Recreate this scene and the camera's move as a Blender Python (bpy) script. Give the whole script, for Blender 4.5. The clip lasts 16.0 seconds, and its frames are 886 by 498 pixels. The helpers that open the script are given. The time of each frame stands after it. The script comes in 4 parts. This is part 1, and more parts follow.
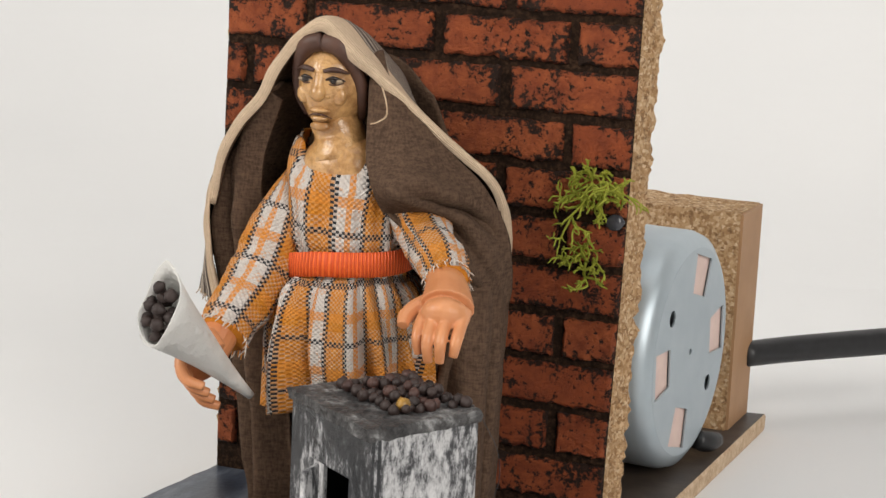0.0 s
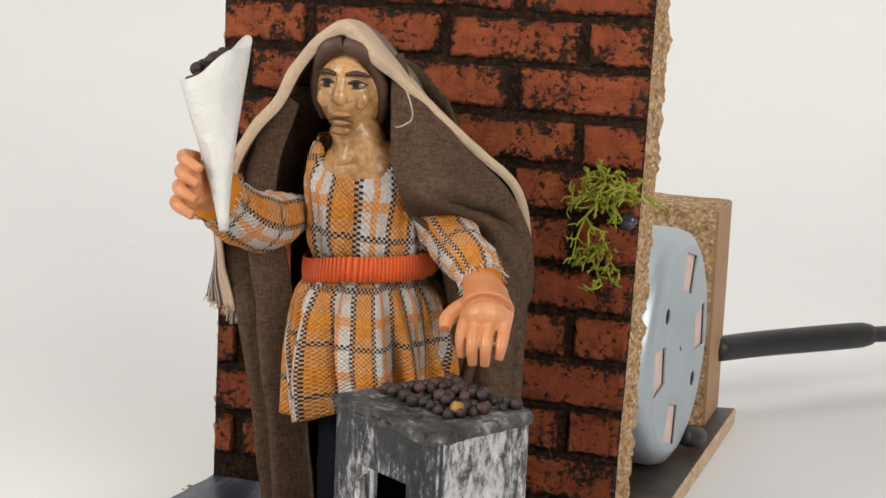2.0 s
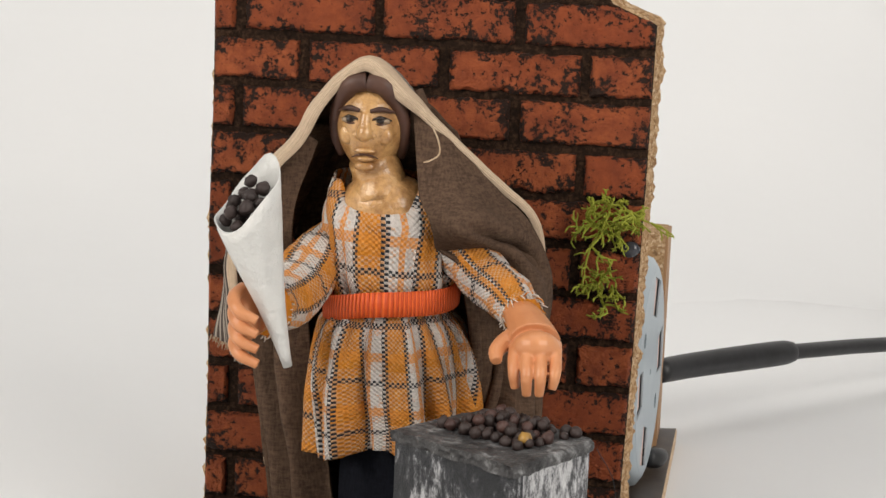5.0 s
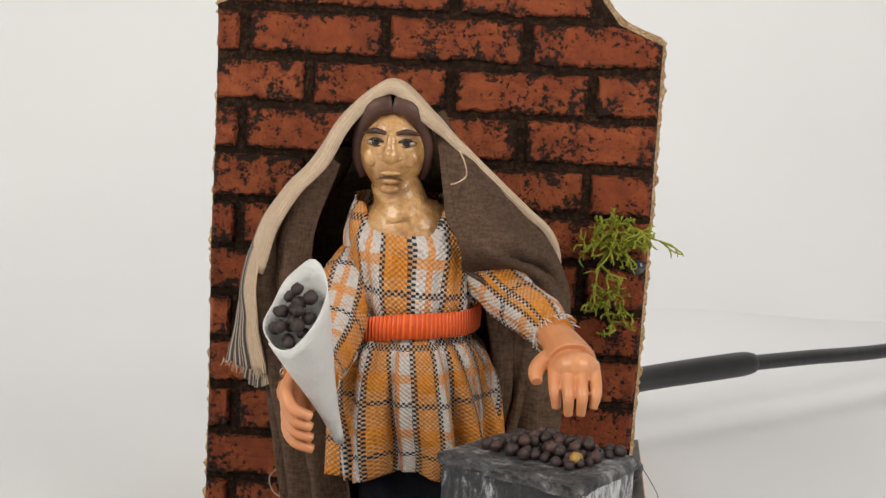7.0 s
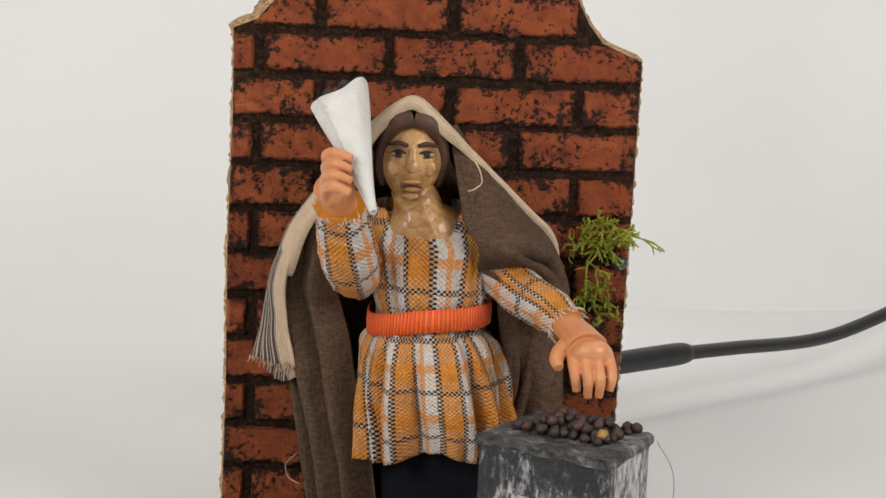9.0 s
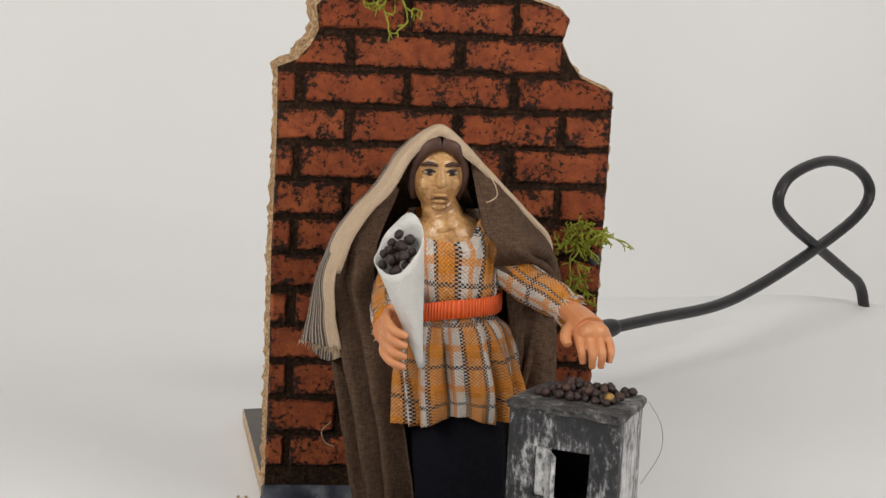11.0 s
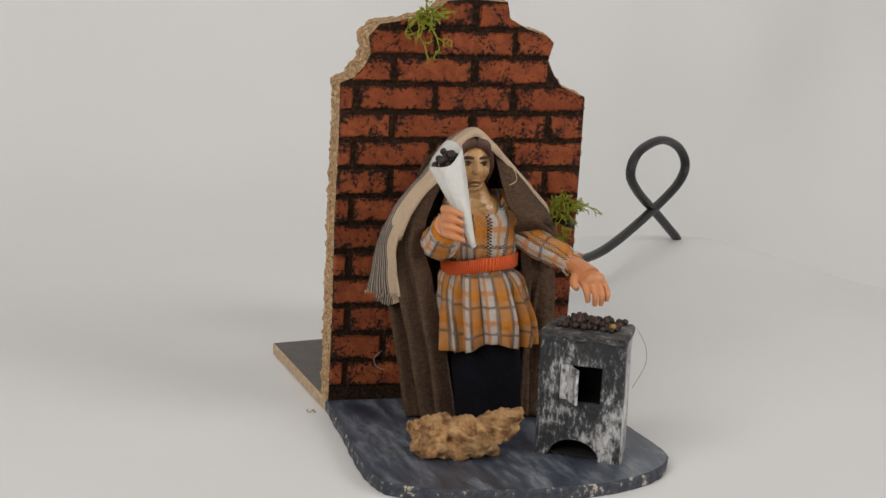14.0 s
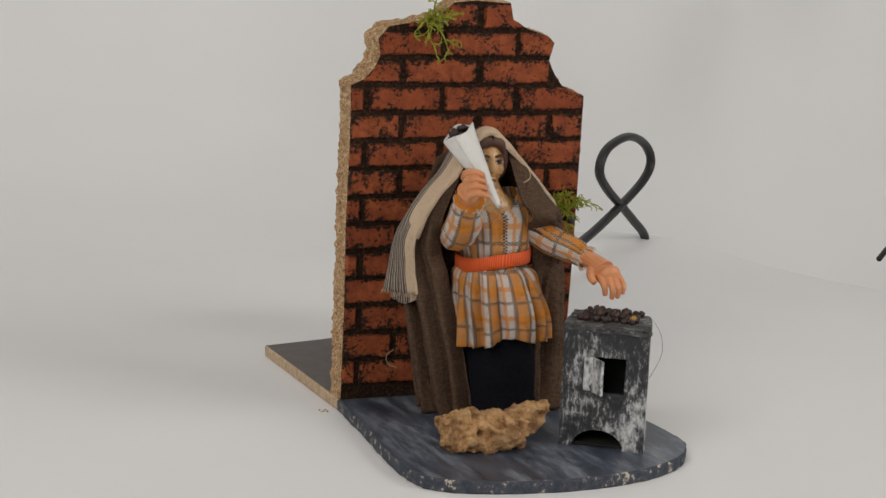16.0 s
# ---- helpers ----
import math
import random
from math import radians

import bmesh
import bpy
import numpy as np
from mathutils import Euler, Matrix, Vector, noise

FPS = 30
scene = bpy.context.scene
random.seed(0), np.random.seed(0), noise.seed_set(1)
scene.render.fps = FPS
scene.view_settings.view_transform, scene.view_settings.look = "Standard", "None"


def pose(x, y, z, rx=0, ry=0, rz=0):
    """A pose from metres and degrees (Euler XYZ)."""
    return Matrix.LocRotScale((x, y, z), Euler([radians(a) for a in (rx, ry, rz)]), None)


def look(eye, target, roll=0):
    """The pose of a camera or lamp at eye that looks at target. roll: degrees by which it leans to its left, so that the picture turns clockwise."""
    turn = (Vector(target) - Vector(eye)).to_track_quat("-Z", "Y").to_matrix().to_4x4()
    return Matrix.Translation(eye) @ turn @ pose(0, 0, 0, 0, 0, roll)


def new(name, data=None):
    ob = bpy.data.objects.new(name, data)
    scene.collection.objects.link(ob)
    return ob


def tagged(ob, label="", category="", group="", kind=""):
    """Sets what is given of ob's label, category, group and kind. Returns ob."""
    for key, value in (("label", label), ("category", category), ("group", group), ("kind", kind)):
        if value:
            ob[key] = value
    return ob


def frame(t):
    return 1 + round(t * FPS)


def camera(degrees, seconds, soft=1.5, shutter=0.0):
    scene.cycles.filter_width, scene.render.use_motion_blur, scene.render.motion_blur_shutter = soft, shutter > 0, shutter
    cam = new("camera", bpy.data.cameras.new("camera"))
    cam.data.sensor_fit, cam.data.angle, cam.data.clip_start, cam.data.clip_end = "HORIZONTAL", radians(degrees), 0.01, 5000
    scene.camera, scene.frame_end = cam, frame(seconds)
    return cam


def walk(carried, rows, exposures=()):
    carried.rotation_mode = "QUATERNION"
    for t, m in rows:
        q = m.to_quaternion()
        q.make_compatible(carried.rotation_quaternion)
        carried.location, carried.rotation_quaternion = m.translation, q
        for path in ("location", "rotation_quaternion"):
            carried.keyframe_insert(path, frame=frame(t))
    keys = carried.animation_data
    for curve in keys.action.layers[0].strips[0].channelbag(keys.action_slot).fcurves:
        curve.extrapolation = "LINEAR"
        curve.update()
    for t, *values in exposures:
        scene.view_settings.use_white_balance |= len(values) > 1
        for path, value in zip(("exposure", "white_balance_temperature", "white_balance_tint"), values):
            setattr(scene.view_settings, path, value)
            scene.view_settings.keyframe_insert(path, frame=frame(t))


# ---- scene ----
cam = camera(24.205, 16.0)
PATH = [
    (0, (0.15684, -0.34951, 0.1245), (-0.02743, 0.10504, 0.02737), 2.700),
    (0.5, (0.14772, -0.35169, 0.12347), (-0.02561, 0.10744, 0.02782), 2.677),
    (1, (0.13877, -0.35528, 0.12304), (-0.02344, 0.10808, 0.02823), 2.701),
    (1.5, (0.13075, -0.35807, 0.12312), (-0.02159, 0.10858, 0.0281), 2.664),
    (2, (0.12194, -0.3612, 0.12298), (-0.01904, 0.10905, 0.02817), 2.583),
    (2.5, (0.11301, -0.36362, 0.12246), (-0.01598, 0.11016, 0.02819), 2.470),
    (3, (0.10452, -0.3667, 0.1223), (-0.01364, 0.10996, 0.02829), 2.345),
    (3.5, (0.09622, -0.36913, 0.12171), (-0.01085, 0.11032, 0.02861), 2.318),
    (4, (0.08778, -0.37262, 0.1218), (-0.00821, 0.10961, 0.03107), 2.230),
    (4.5, (0.07886, -0.37438, 0.12195), (-0.00567, 0.11062, 0.03461), 2.282),
    (7, (0.03085, -0.38128, 0.12398), (0.00649, 0.11125, 0.04139), 2.631),
    (7.5, (0.02113, -0.38173, 0.12453), (0.00984, 0.1112, 0.04151), 2.718),
    (8, (0.01189, -0.38254, 0.12294), (0.01222, 0.11089, 0.04216), 2.567),
    (8.5, (0.00128, -0.39436, 0.12587), (0.01459, 0.09869, 0.04387), 2.620),
    (9, (-0.00914, -0.41578, 0.12763), (0.01586, 0.07718, 0.04783), 2.459),
    (11.5, (-0.08355, -0.51554, 0.14643), (0.0037, -0.02995, 0.06524), 2.891),
    (12, (-0.10169, -0.53699, 0.15148), (-0.00299, -0.05409, 0.06737), 3.058),
    (12.5, (-0.12011, -0.55838, 0.15775), (-0.01092, -0.07853, 0.06933), 2.966),
    (13, (-0.14332, -0.58195, 0.16635), (-0.02145, -0.10604, 0.07332), 3.136),
    (13.5, (-0.16559, -0.60463, 0.17061), (-0.03213, -0.13193, 0.0771), 2.894),
    (14, (-0.19023, -0.62906, 0.17864), (-0.04517, -0.16026, 0.08281), 2.786),
    (14.5, (-0.20764, -0.63336, 0.17861), (-0.05244, -0.16761, 0.08381), 2.632),
    (15, (-0.22374, -0.62851, 0.17691), (-0.05721, -0.16645, 0.08323), 2.635),
    (15.5, (-0.23788, -0.62399, 0.17556), (-0.0613, -0.16548, 0.08288), 2.516),
    (16, (-0.25376, -0.61777, 0.1749), (-0.06586, -0.16368, 0.08274), 2.504),
]
EXPOSURE = [(0, 0.08), (4.5, 0.07), (7.5, -0.04), (9, -0.07), (12, -0.31), (13, -0.4), (15, -0.52), (16, -0.55)]
walk(cam, [(t, look(eye, target, roll)) for t, eye, target, roll in PATH], EXPOSURE)

# ---- light and exposure ----
world = bpy.data.worlds.new("studio")
scene.world = world
world.use_nodes = True
world.node_tree.nodes["Background"].inputs[0].default_value = (0.9, 0.95, 1.0, 1)
world.node_tree.nodes["Background"].inputs[1].default_value = 0.05


def softbox(eye, target, size, watts, colour):
    data = bpy.data.lights.new("softbox", "AREA")
    data.shape, data.size, data.energy, data.color = "SQUARE", size, watts, colour
    lamp = new("softbox", data)
    lamp.matrix_world = look(eye, target)
    return lamp


softbox((-0.85, -0.90, 0.72), (0.02, 0.0, 0.05), 0.75, 13.2, (1.0, 0.955, 0.89))
softbox((0.95, -0.85, 0.66), (0.02, 0.0, 0.05), 0.75, 11.8, (1.0, 0.955, 0.90))
softbox((0.0, -0.05, 1.25), (0.0, 0.5, 0.2), 0.8, 3.0, (1.0, 0.98, 0.96))


# ---- helpers of the scene ----
import functools

from mathutils import geometry


def mm(*v):
    return Vector(v) * 0.001


def part(name, bm, mats, parent=None, label="", smooth=True):
    """Links a bmesh, given in millimetres, as one mesh object."""
    data = bpy.data.meshes.new(name)
    for f in bm.faces:
        f.smooth = smooth
    bmesh.ops.scale(bm, vec=(0.001, 0.001, 0.001), verts=bm.verts)
    bm.to_mesh(data)
    bm.free()
    for m in mats if isinstance(mats, (list, tuple)) else [mats]:
        data.materials.append(m)
    ob = new(name, data)
    if parent:
        ob.parent = parent
    if label:
        ob["label"] = label
    return ob


def root(name, x, y, z, label, category, group=""):
    ob = new(name)
    ob.empty_display_size = 0.005
    ob.location = mm(x, y, z)
    return tagged(ob, label, category, group)


def smooth_line(points, steps):
    """Catmull-Rom line through the points."""
    p = [Vector(q) for q in points]
    p = [2 * p[0] - p[1]] + p + [2 * p[-1] - p[-2]]
    out = []
    for i in range(1, len(p) - 2):
        a, b, c, d = p[i - 1:i + 3]
        for k in range(steps):
            t = k / steps
            out.append(0.5 * (2 * b + (c - a) * t + (2 * a - 5 * b + 4 * c - d) * t * t + (3 * b - a - 3 * c + d) * t ** 3))
    out.append(p[-2])
    return out


def sheet(bm, rows, su, sv, mat=0, ripple=None):
    """A smooth sheet through rows of points, with a UV of (across, down)."""
    uv = bm.loops.layers.uv.verify()
    cols = [smooth_line(r, sv) for r in rows]
    grid = list(zip(*[smooth_line(c, su) for c in zip(*cols)]))
    n, m = len(grid), len(grid[0])
    vs = []
    for i, r in enumerate(grid):
        line = []
        for j, p in enumerate(r):
            q = p.copy()
            if ripple:
                q += ripple(j / (m - 1), i / (n - 1), p)
            line.append(bm.verts.new(q))
        vs.append(line)
    for i in range(n - 1):
        for j in range(m - 1):
            f = bm.faces.new((vs[i][j], vs[i][j + 1], vs[i + 1][j + 1], vs[i + 1][j]))
            f.material_index = mat
            for loop, (a, b) in zip(f.loops, ((i, j), (i, j + 1), (i + 1, j + 1), (i + 1, j))):
                loop[uv].uv = (b / (m - 1), a / (n - 1))
    return vs


def tube(bm, points, radii, n=12, mat=0, steps=4, flat=1.0, uvs=(1, 1), wobble=0.0):
    """A tapered round tube along a smooth line, closed at both ends."""
    uv = bm.loops.layers.uv.verify()
    line = smooth_line(points, steps)
    rad = [v.x for v in smooth_line([(r, 0, 0) for r in radii], steps)]
    rings, ref, far = [], Vector((0.13, 0.21, 0.97)), [0.0]
    for i, p in enumerate(line):
        ahead = (line[min(i + 1, len(line) - 1)] - line[max(i - 1, 0)]).normalized()
        if i == 0:
            side = ahead.cross(ref)
            if side.length < 0.05:
                side = ahead.cross(Vector((1, 0, 0)))
        else:
            side = side - ahead * side.dot(ahead)
        side.normalize()
        up = side.cross(ahead)
        if i:
            far.append(far[-1] + (p - line[i - 1]).length)
        ring = []
        for k in range(n):
            a = 2 * math.pi * k / n
            r = rad[i] * (1 + wobble * noise.noise(Vector((k * 1.3, p.z * 0.35, p.y * 0.35))))
            ring.append(bm.verts.new(p + side * (r * math.cos(a)) + up * (r * flat * math.sin(a))))
        rings.append(ring)
    for i in range(len(rings) - 1):
        for k in range(n):
            l = (k + 1) % n
            f = bm.faces.new((rings[i][k], rings[i][l], rings[i + 1][l], rings[i + 1][k]))
            f.material_index = mat
            for loop, (a, b) in zip(f.loops, ((i, k), (i, k + 1), (i + 1, k + 1), (i + 1, k))):
                loop[uv].uv = (uvs[0] * b / n, uvs[1] * far[a])
    for ring in (rings[0][::-1], rings[-1]):
        cap = bm.faces.new(ring)
        cap.material_index = mat
        for loop in cap.loops:
            loop[uv].uv = (0.25, 0.3)
    return rings


def ball(bm, centre, r, mat=0, seg=16, shape=None, turn=None):
    """An ellipsoid; shape(v) may move each unit vertex."""
    m = Matrix.Translation(centre) @ (turn or Matrix()) @ Matrix.Diagonal((*r, 1))
    made = bmesh.ops.create_uvsphere(bm, u_segments=seg, v_segments=max(6, seg * 2 // 3), radius=1)["verts"]
    for v in made:
        v.co = m @ (shape(v.co.copy()) if shape else v.co)
    for f in {f for v in made for f in v.link_faces}:
        f.material_index = mat
    return made


def inside(p, loop):
    hit = False
    for (x0, y0), (x1, y1) in zip(loop, loop[1:] + loop[:1]):
        if (y0 > p[1]) != (y1 > p[1]) and p[0] < x0 + (p[1] - y0) / (y1 - y0) * (x1 - x0):
            hit = not hit
    return hit


def outline_plate(outer, holes, thick):
    """A flat plate in the xy plane with holes, thick along z, as a bmesh."""
    loops, verts, edges = [outer] + holes, [], []
    for loop in loops:
        at = len(verts)
        verts += [Vector(p) for p in loop]
        edges += [(at + i, at + (i + 1) % len(loop)) for i in range(len(loop))]
    flat, _, faces, *_ = geometry.delaunay_2d_cdt(verts, edges, [], 0, 1e-5)
    bm = bmesh.new()
    low, high = ([bm.verts.new((p.x, p.y, z)) for p in flat] for z in (-thick / 2, thick / 2))
    for f in faces:
        mid = sum((flat[k] for k in f), Vector((0, 0))) / len(f)
        if inside(mid, outer) and not any(inside(mid, h) for h in holes):
            bm.faces.new([high[k] for k in f])
            bm.faces.new([low[k] for k in reversed(f)])
    bmesh.ops.recalc_face_normals(bm, faces=bm.faces)
    near = {(round(p.x, 3), round(p.y, 3)): k for k, p in enumerate(flat)}
    for loop in loops:
        ids = [near[(round(x, 3), round(y, 3))] for x, y in loop]
        for p, q in zip(ids, ids[1:] + ids[:1]):
            bm.faces.new((low[p], low[q], high[q], high[p]))
    bmesh.ops.recalc_face_normals(bm, faces=bm.faces)
    return bm


def fused(bm, voxel, rounds=4):
    """Melts overlapping lumps into one closed skin."""
    data = bpy.data.meshes.new("lump")
    bm.to_mesh(data)
    bm.free()
    ob = bpy.data.objects.new("lump", data)
    scene.collection.objects.link(ob)
    melt = ob.modifiers.new("melt", "REMESH")
    melt.mode, melt.voxel_size = "VOXEL", voxel
    soft = ob.modifiers.new("soft", "SMOOTH")
    soft.factor, soft.iterations = 0.5, rounds
    skin = bpy.data.meshes.new_from_object(ob.evaluated_get(bpy.context.evaluated_depsgraph_get()))
    out = bmesh.new()
    out.from_mesh(skin)
    bpy.data.objects.remove(ob)
    bpy.data.meshes.remove(data)
    bpy.data.meshes.remove(skin)
    return out


def merge(bm, other, mat):
    """Adds another bmesh with one material index."""
    verts = [bm.verts.new(v.co) for v in other.verts]
    other.verts.index_update()
    for f in other.faces:
        bm.faces.new([verts[v.index] for v in f.verts]).material_index = mat
    other.free()


def block(bm, lo, hi, mat=0, m=None):
    made = bmesh.ops.create_cube(bm, size=1)["verts"]
    for v in made:
        v.co = Vector([lo[i] + (v.co[i] + 0.5) * (hi[i] - lo[i]) for i in range(3)])
        if m:
            v.co = m @ v.co
    for f in {f for v in made for f in v.link_faces}:
        f.material_index = mat
    return made


# ---- materials ----
class Nodes:
    """A short way to write node materials."""

    def __init__(self, name, rough=0.6, metal=0.0, coord="Object"):
        self.mat = bpy.data.materials.new(name)
        self.mat.use_nodes = True
        self.tree = self.mat.node_tree
        self.bsdf = self.tree.nodes["Principled BSDF"]
        self.bsdf.inputs["Roughness"].default_value = rough
        self.bsdf.inputs["Metallic"].default_value = metal
        self.coord = self.add("ShaderNodeTexCoord").outputs[coord]

    def add(self, kind, **props):
        node = self.tree.nodes.new(kind)
        for key, value in props.items():
            if key == "operation":
                node.operation = value
            elif key == "blend_type":
                node.blend_type = value
            elif key == "data_type":
                node.data_type = value
            elif key == "feature":
                node.feature = value
        return node

    def link(self, a, b):
        self.tree.links.new(a, b)

    def noise(self, scale, detail=4, rough=0.6, stretch=None):
        n = self.add("ShaderNodeTexNoise")
        n.inputs["Scale"].default_value, n.inputs["Detail"].default_value, n.inputs["Roughness"].default_value = scale, detail, rough
        src = self.coord
        if stretch:
            mp = self.add("ShaderNodeMapping")
            mp.inputs["Scale"].default_value = stretch
            self.link(src, mp.inputs["Vector"])
            src = mp.outputs[0]
        self.link(src, n.inputs["Vector"])
        return n.outputs["Fac"]

    def cells(self, scale):
        n = self.add("ShaderNodeTexVoronoi")
        n.inputs["Scale"].default_value = scale
        self.link(self.coord, n.inputs["Vector"])
        return n.outputs["Distance"], n.outputs["Color"]

    def math(self, op, a, b=0.0, c=None):
        n = self.add("ShaderNodeMath", operation=op)
        for i, v in enumerate((a, b) if c is None else (a, b, c)):
            if isinstance(v, (int, float)):
                n.inputs[i].default_value = v
            else:
                self.link(v, n.inputs[i])
        return n.outputs[0]

    def ramp(self, fac, stops):
        n = self.add("ShaderNodeValToRGB")
        while len(n.color_ramp.elements) < len(stops):
            n.color_ramp.elements.new(0.5)
        for e, (pos, col) in zip(n.color_ramp.elements, stops):
            e.position, e.color = pos, (*col, 1) if len(col) == 3 else (col[0],) * 3 + (1,)
        self.link(fac, n.inputs[0])
        return n.outputs[0]

    def mix(self, fac, a, b, blend="MIX"):
        n = self.add("ShaderNodeMix", data_type="RGBA", blend_type=blend)
        for v, socket in ((fac, n.inputs[0]), (a, n.inputs[6]), (b, n.inputs[7])):
            if isinstance(v, tuple):
                socket.default_value = (*v, 1)
            elif isinstance(v, (int, float)):
                socket.default_value = v
            else:
                self.link(v, socket)
        return n.outputs[2]

    def colour(self, c):
        if isinstance(c, tuple):
            self.bsdf.inputs["Base Color"].default_value = (*c, 1)
        else:
            self.link(c, self.bsdf.inputs["Base Color"])
        return self

    def rough(self, c):
        self.link(c, self.bsdf.inputs["Roughness"])
        return self

    def bump(self, height, dist=0.0003, strength=1.0):
        n = self.add("ShaderNodeBump")
        n.inputs["Strength"].default_value, n.inputs["Distance"].default_value = strength, dist
        self.link(height, n.inputs["Height"])
        self.link(n.outputs[0], self.bsdf.inputs["Normal"])
        return self

    def random(self):
        return self.add("ShaderNodeObjectInfo").outputs["Random"]

    def scatter(self):
        """Shifts the pattern from object to object."""
        add = self.add("ShaderNodeVectorMath", operation="ADD")
        self.link(self.coord, add.inputs[0])
        self.link(self.math("MULTIPLY", self.random(), 7.0), add.inputs[1])
        self.coord = add.outputs[0]
        return self

    def uv(self):
        sep = self.add("ShaderNodeSeparateXYZ")
        self.link(self.tree.nodes["Texture Coordinate"].outputs["UV"], sep.inputs[0])
        return sep.outputs[0], sep.outputs[1]


def paper_sweep():
    n = Nodes("white_paper", 0.75)
    return n.colour(n.ramp(n.noise(3, 3), [(0.3, (0.77, 0.775, 0.78)), (0.7, (0.82, 0.82, 0.82))])).bump(n.noise(18, 3), 0.004, 0.15).mat


def brick_paint():
    n = Nodes("brick_paint", 0.7).scatter()
    n.bsdf.inputs["Specular IOR Level"].default_value = 0.28
    grain = n.noise(820, 8, 0.74)
    pits = n.math("ADD", grain, n.math("MULTIPLY", n.math("SUBTRACT", n.noise(150, 5, 0.65), 0.5), 0.62))
    place = n.add("ShaderNodeSeparateXYZ")
    n.link(n.tree.nodes["Texture Coordinate"].outputs["Generated"], place.inputs[0])
    rim = [n.math("POWER", n.math("MULTIPLY", n.math("ABSOLUTE", n.math("SUBTRACT", place.outputs[k], 0.5)), 2.0), p) for k, p in ((0, 12.0), (2, 4.0))]
    pits = n.math("SUBTRACT", pits, n.math("MULTIPLY", n.math("MAXIMUM", rim[0], rim[1]), 0.17))
    red = n.mix(n.random(), (0.44, 0.100, 0.032), (0.54, 0.140, 0.047))
    red = n.mix(n.ramp(n.noise(260, 6, 0.7), [(0.38, (0,)), (0.66, (1,))]), red, (0.28, 0.062, 0.024))
    mask = n.ramp(pits, [(0.385, (0,)), (0.45, (1,))])
    dark = n.mix(n.noise(1300, 3), (0.012, 0.006, 0.004), (0.055, 0.024, 0.013))
    relief = n.math("ADD", n.math("MULTIPLY", mask, 0.25), n.math("ADD", pits, n.math("MULTIPLY", n.noise(2300, 4, 0.75), 0.9)))
    return n.colour(n.mix(mask, dark, red)).bump(relief, 0.0011, 1.0).mat


def mortar():
    n = Nodes("mortar_paint", 0.9)
    n.bsdf.inputs["Specular IOR Level"].default_value = 0.15
    g = n.noise(950, 7, 0.75)
    grain = n.ramp(g, [(0.32, (0.008, 0.005, 0.0035)), (0.5, (0.040, 0.021, 0.012)), (0.66, (0.13, 0.068, 0.038)), (0.78, (0.24, 0.135, 0.08))])
    return n.colour(n.mix(n.ramp(n.noise(160, 4), [(0.42, (0,)), (0.7, (0.55,))]), grain, (0.032, 0.017, 0.010))).bump(g, 0.0022, 1.0).mat


def chipboard():
    n = Nodes("cork_board", 0.9)
    d, c = n.cells(1600)
    flake = n.add("ShaderNodeSeparateColor")
    n.link(c, flake.inputs[0])
    g = n.noise(420, 6, 0.7)
    col = n.ramp(flake.outputs[0], [(0.0, (0.29, 0.16, 0.07)), (0.35, (0.43, 0.26, 0.125)), (0.75, (0.55, 0.365, 0.20)), (1.0, (0.68, 0.51, 0.33))])
    col = n.mix(n.ramp(g, [(0.34, (1,)), (0.44, (0,))]), col, (0.20, 0.105, 0.045))
    return n.colour(col).bump(n.math("ADD", g, n.math("MULTIPLY", flake.outputs[1], 0.7)), 0.0009, 1.0).mat


def slate_paint():
    n = Nodes("slate_paint", 0.42)
    streak = n.noise(160, 6, 0.7, (1.0, 0.22, 1.0))
    g = n.noise(900, 4)
    col = n.ramp(streak, [(0.32, (0.022, 0.027, 0.040)), (0.5, (0.066, 0.080, 0.110)), (0.62, (0.17, 0.19, 0.22)), (0.74, (0.34, 0.36, 0.38))])
    return n.colour(col).rough(n.ramp(streak, [(0.3, (0.3,)), (0.8, (0.6,))])).bump(n.math("ADD", streak, g), 0.0003, 0.5).mat


def board_edge():
    n = Nodes("painted_board_edge", 0.8)
    g = n.noise(330, 6, 0.75)
    col = n.ramp(g, [(0.40, (0.035, 0.045, 0.07)), (0.57, (0.08, 0.085, 0.10)), (0.62, (0.62, 0.55, 0.45))])
    return n.colour(col).bump(g, 0.0012, 1.0).mat


def raw_edge():
    n = Nodes("raw_board_edge", 0.85)
    g = n.noise(420, 5, 0.7)
    return n.colour(n.ramp(g, [(0.3, (0.40, 0.26, 0.15)), (0.6, (0.62, 0.47, 0.32)), (0.8, (0.72, 0.62, 0.5))])).bump(g, 0.0009, 0.8).mat


def dark_board():
    n = Nodes("brown_hardboard", 0.5)
    return n.colour(n.ramp(n.noise(200, 5), [(0.3, (0.035, 0.026, 0.02)), (0.7, (0.075, 0.055, 0.042))])).bump(n.noise(900, 3), 0.0001, 0.5).mat


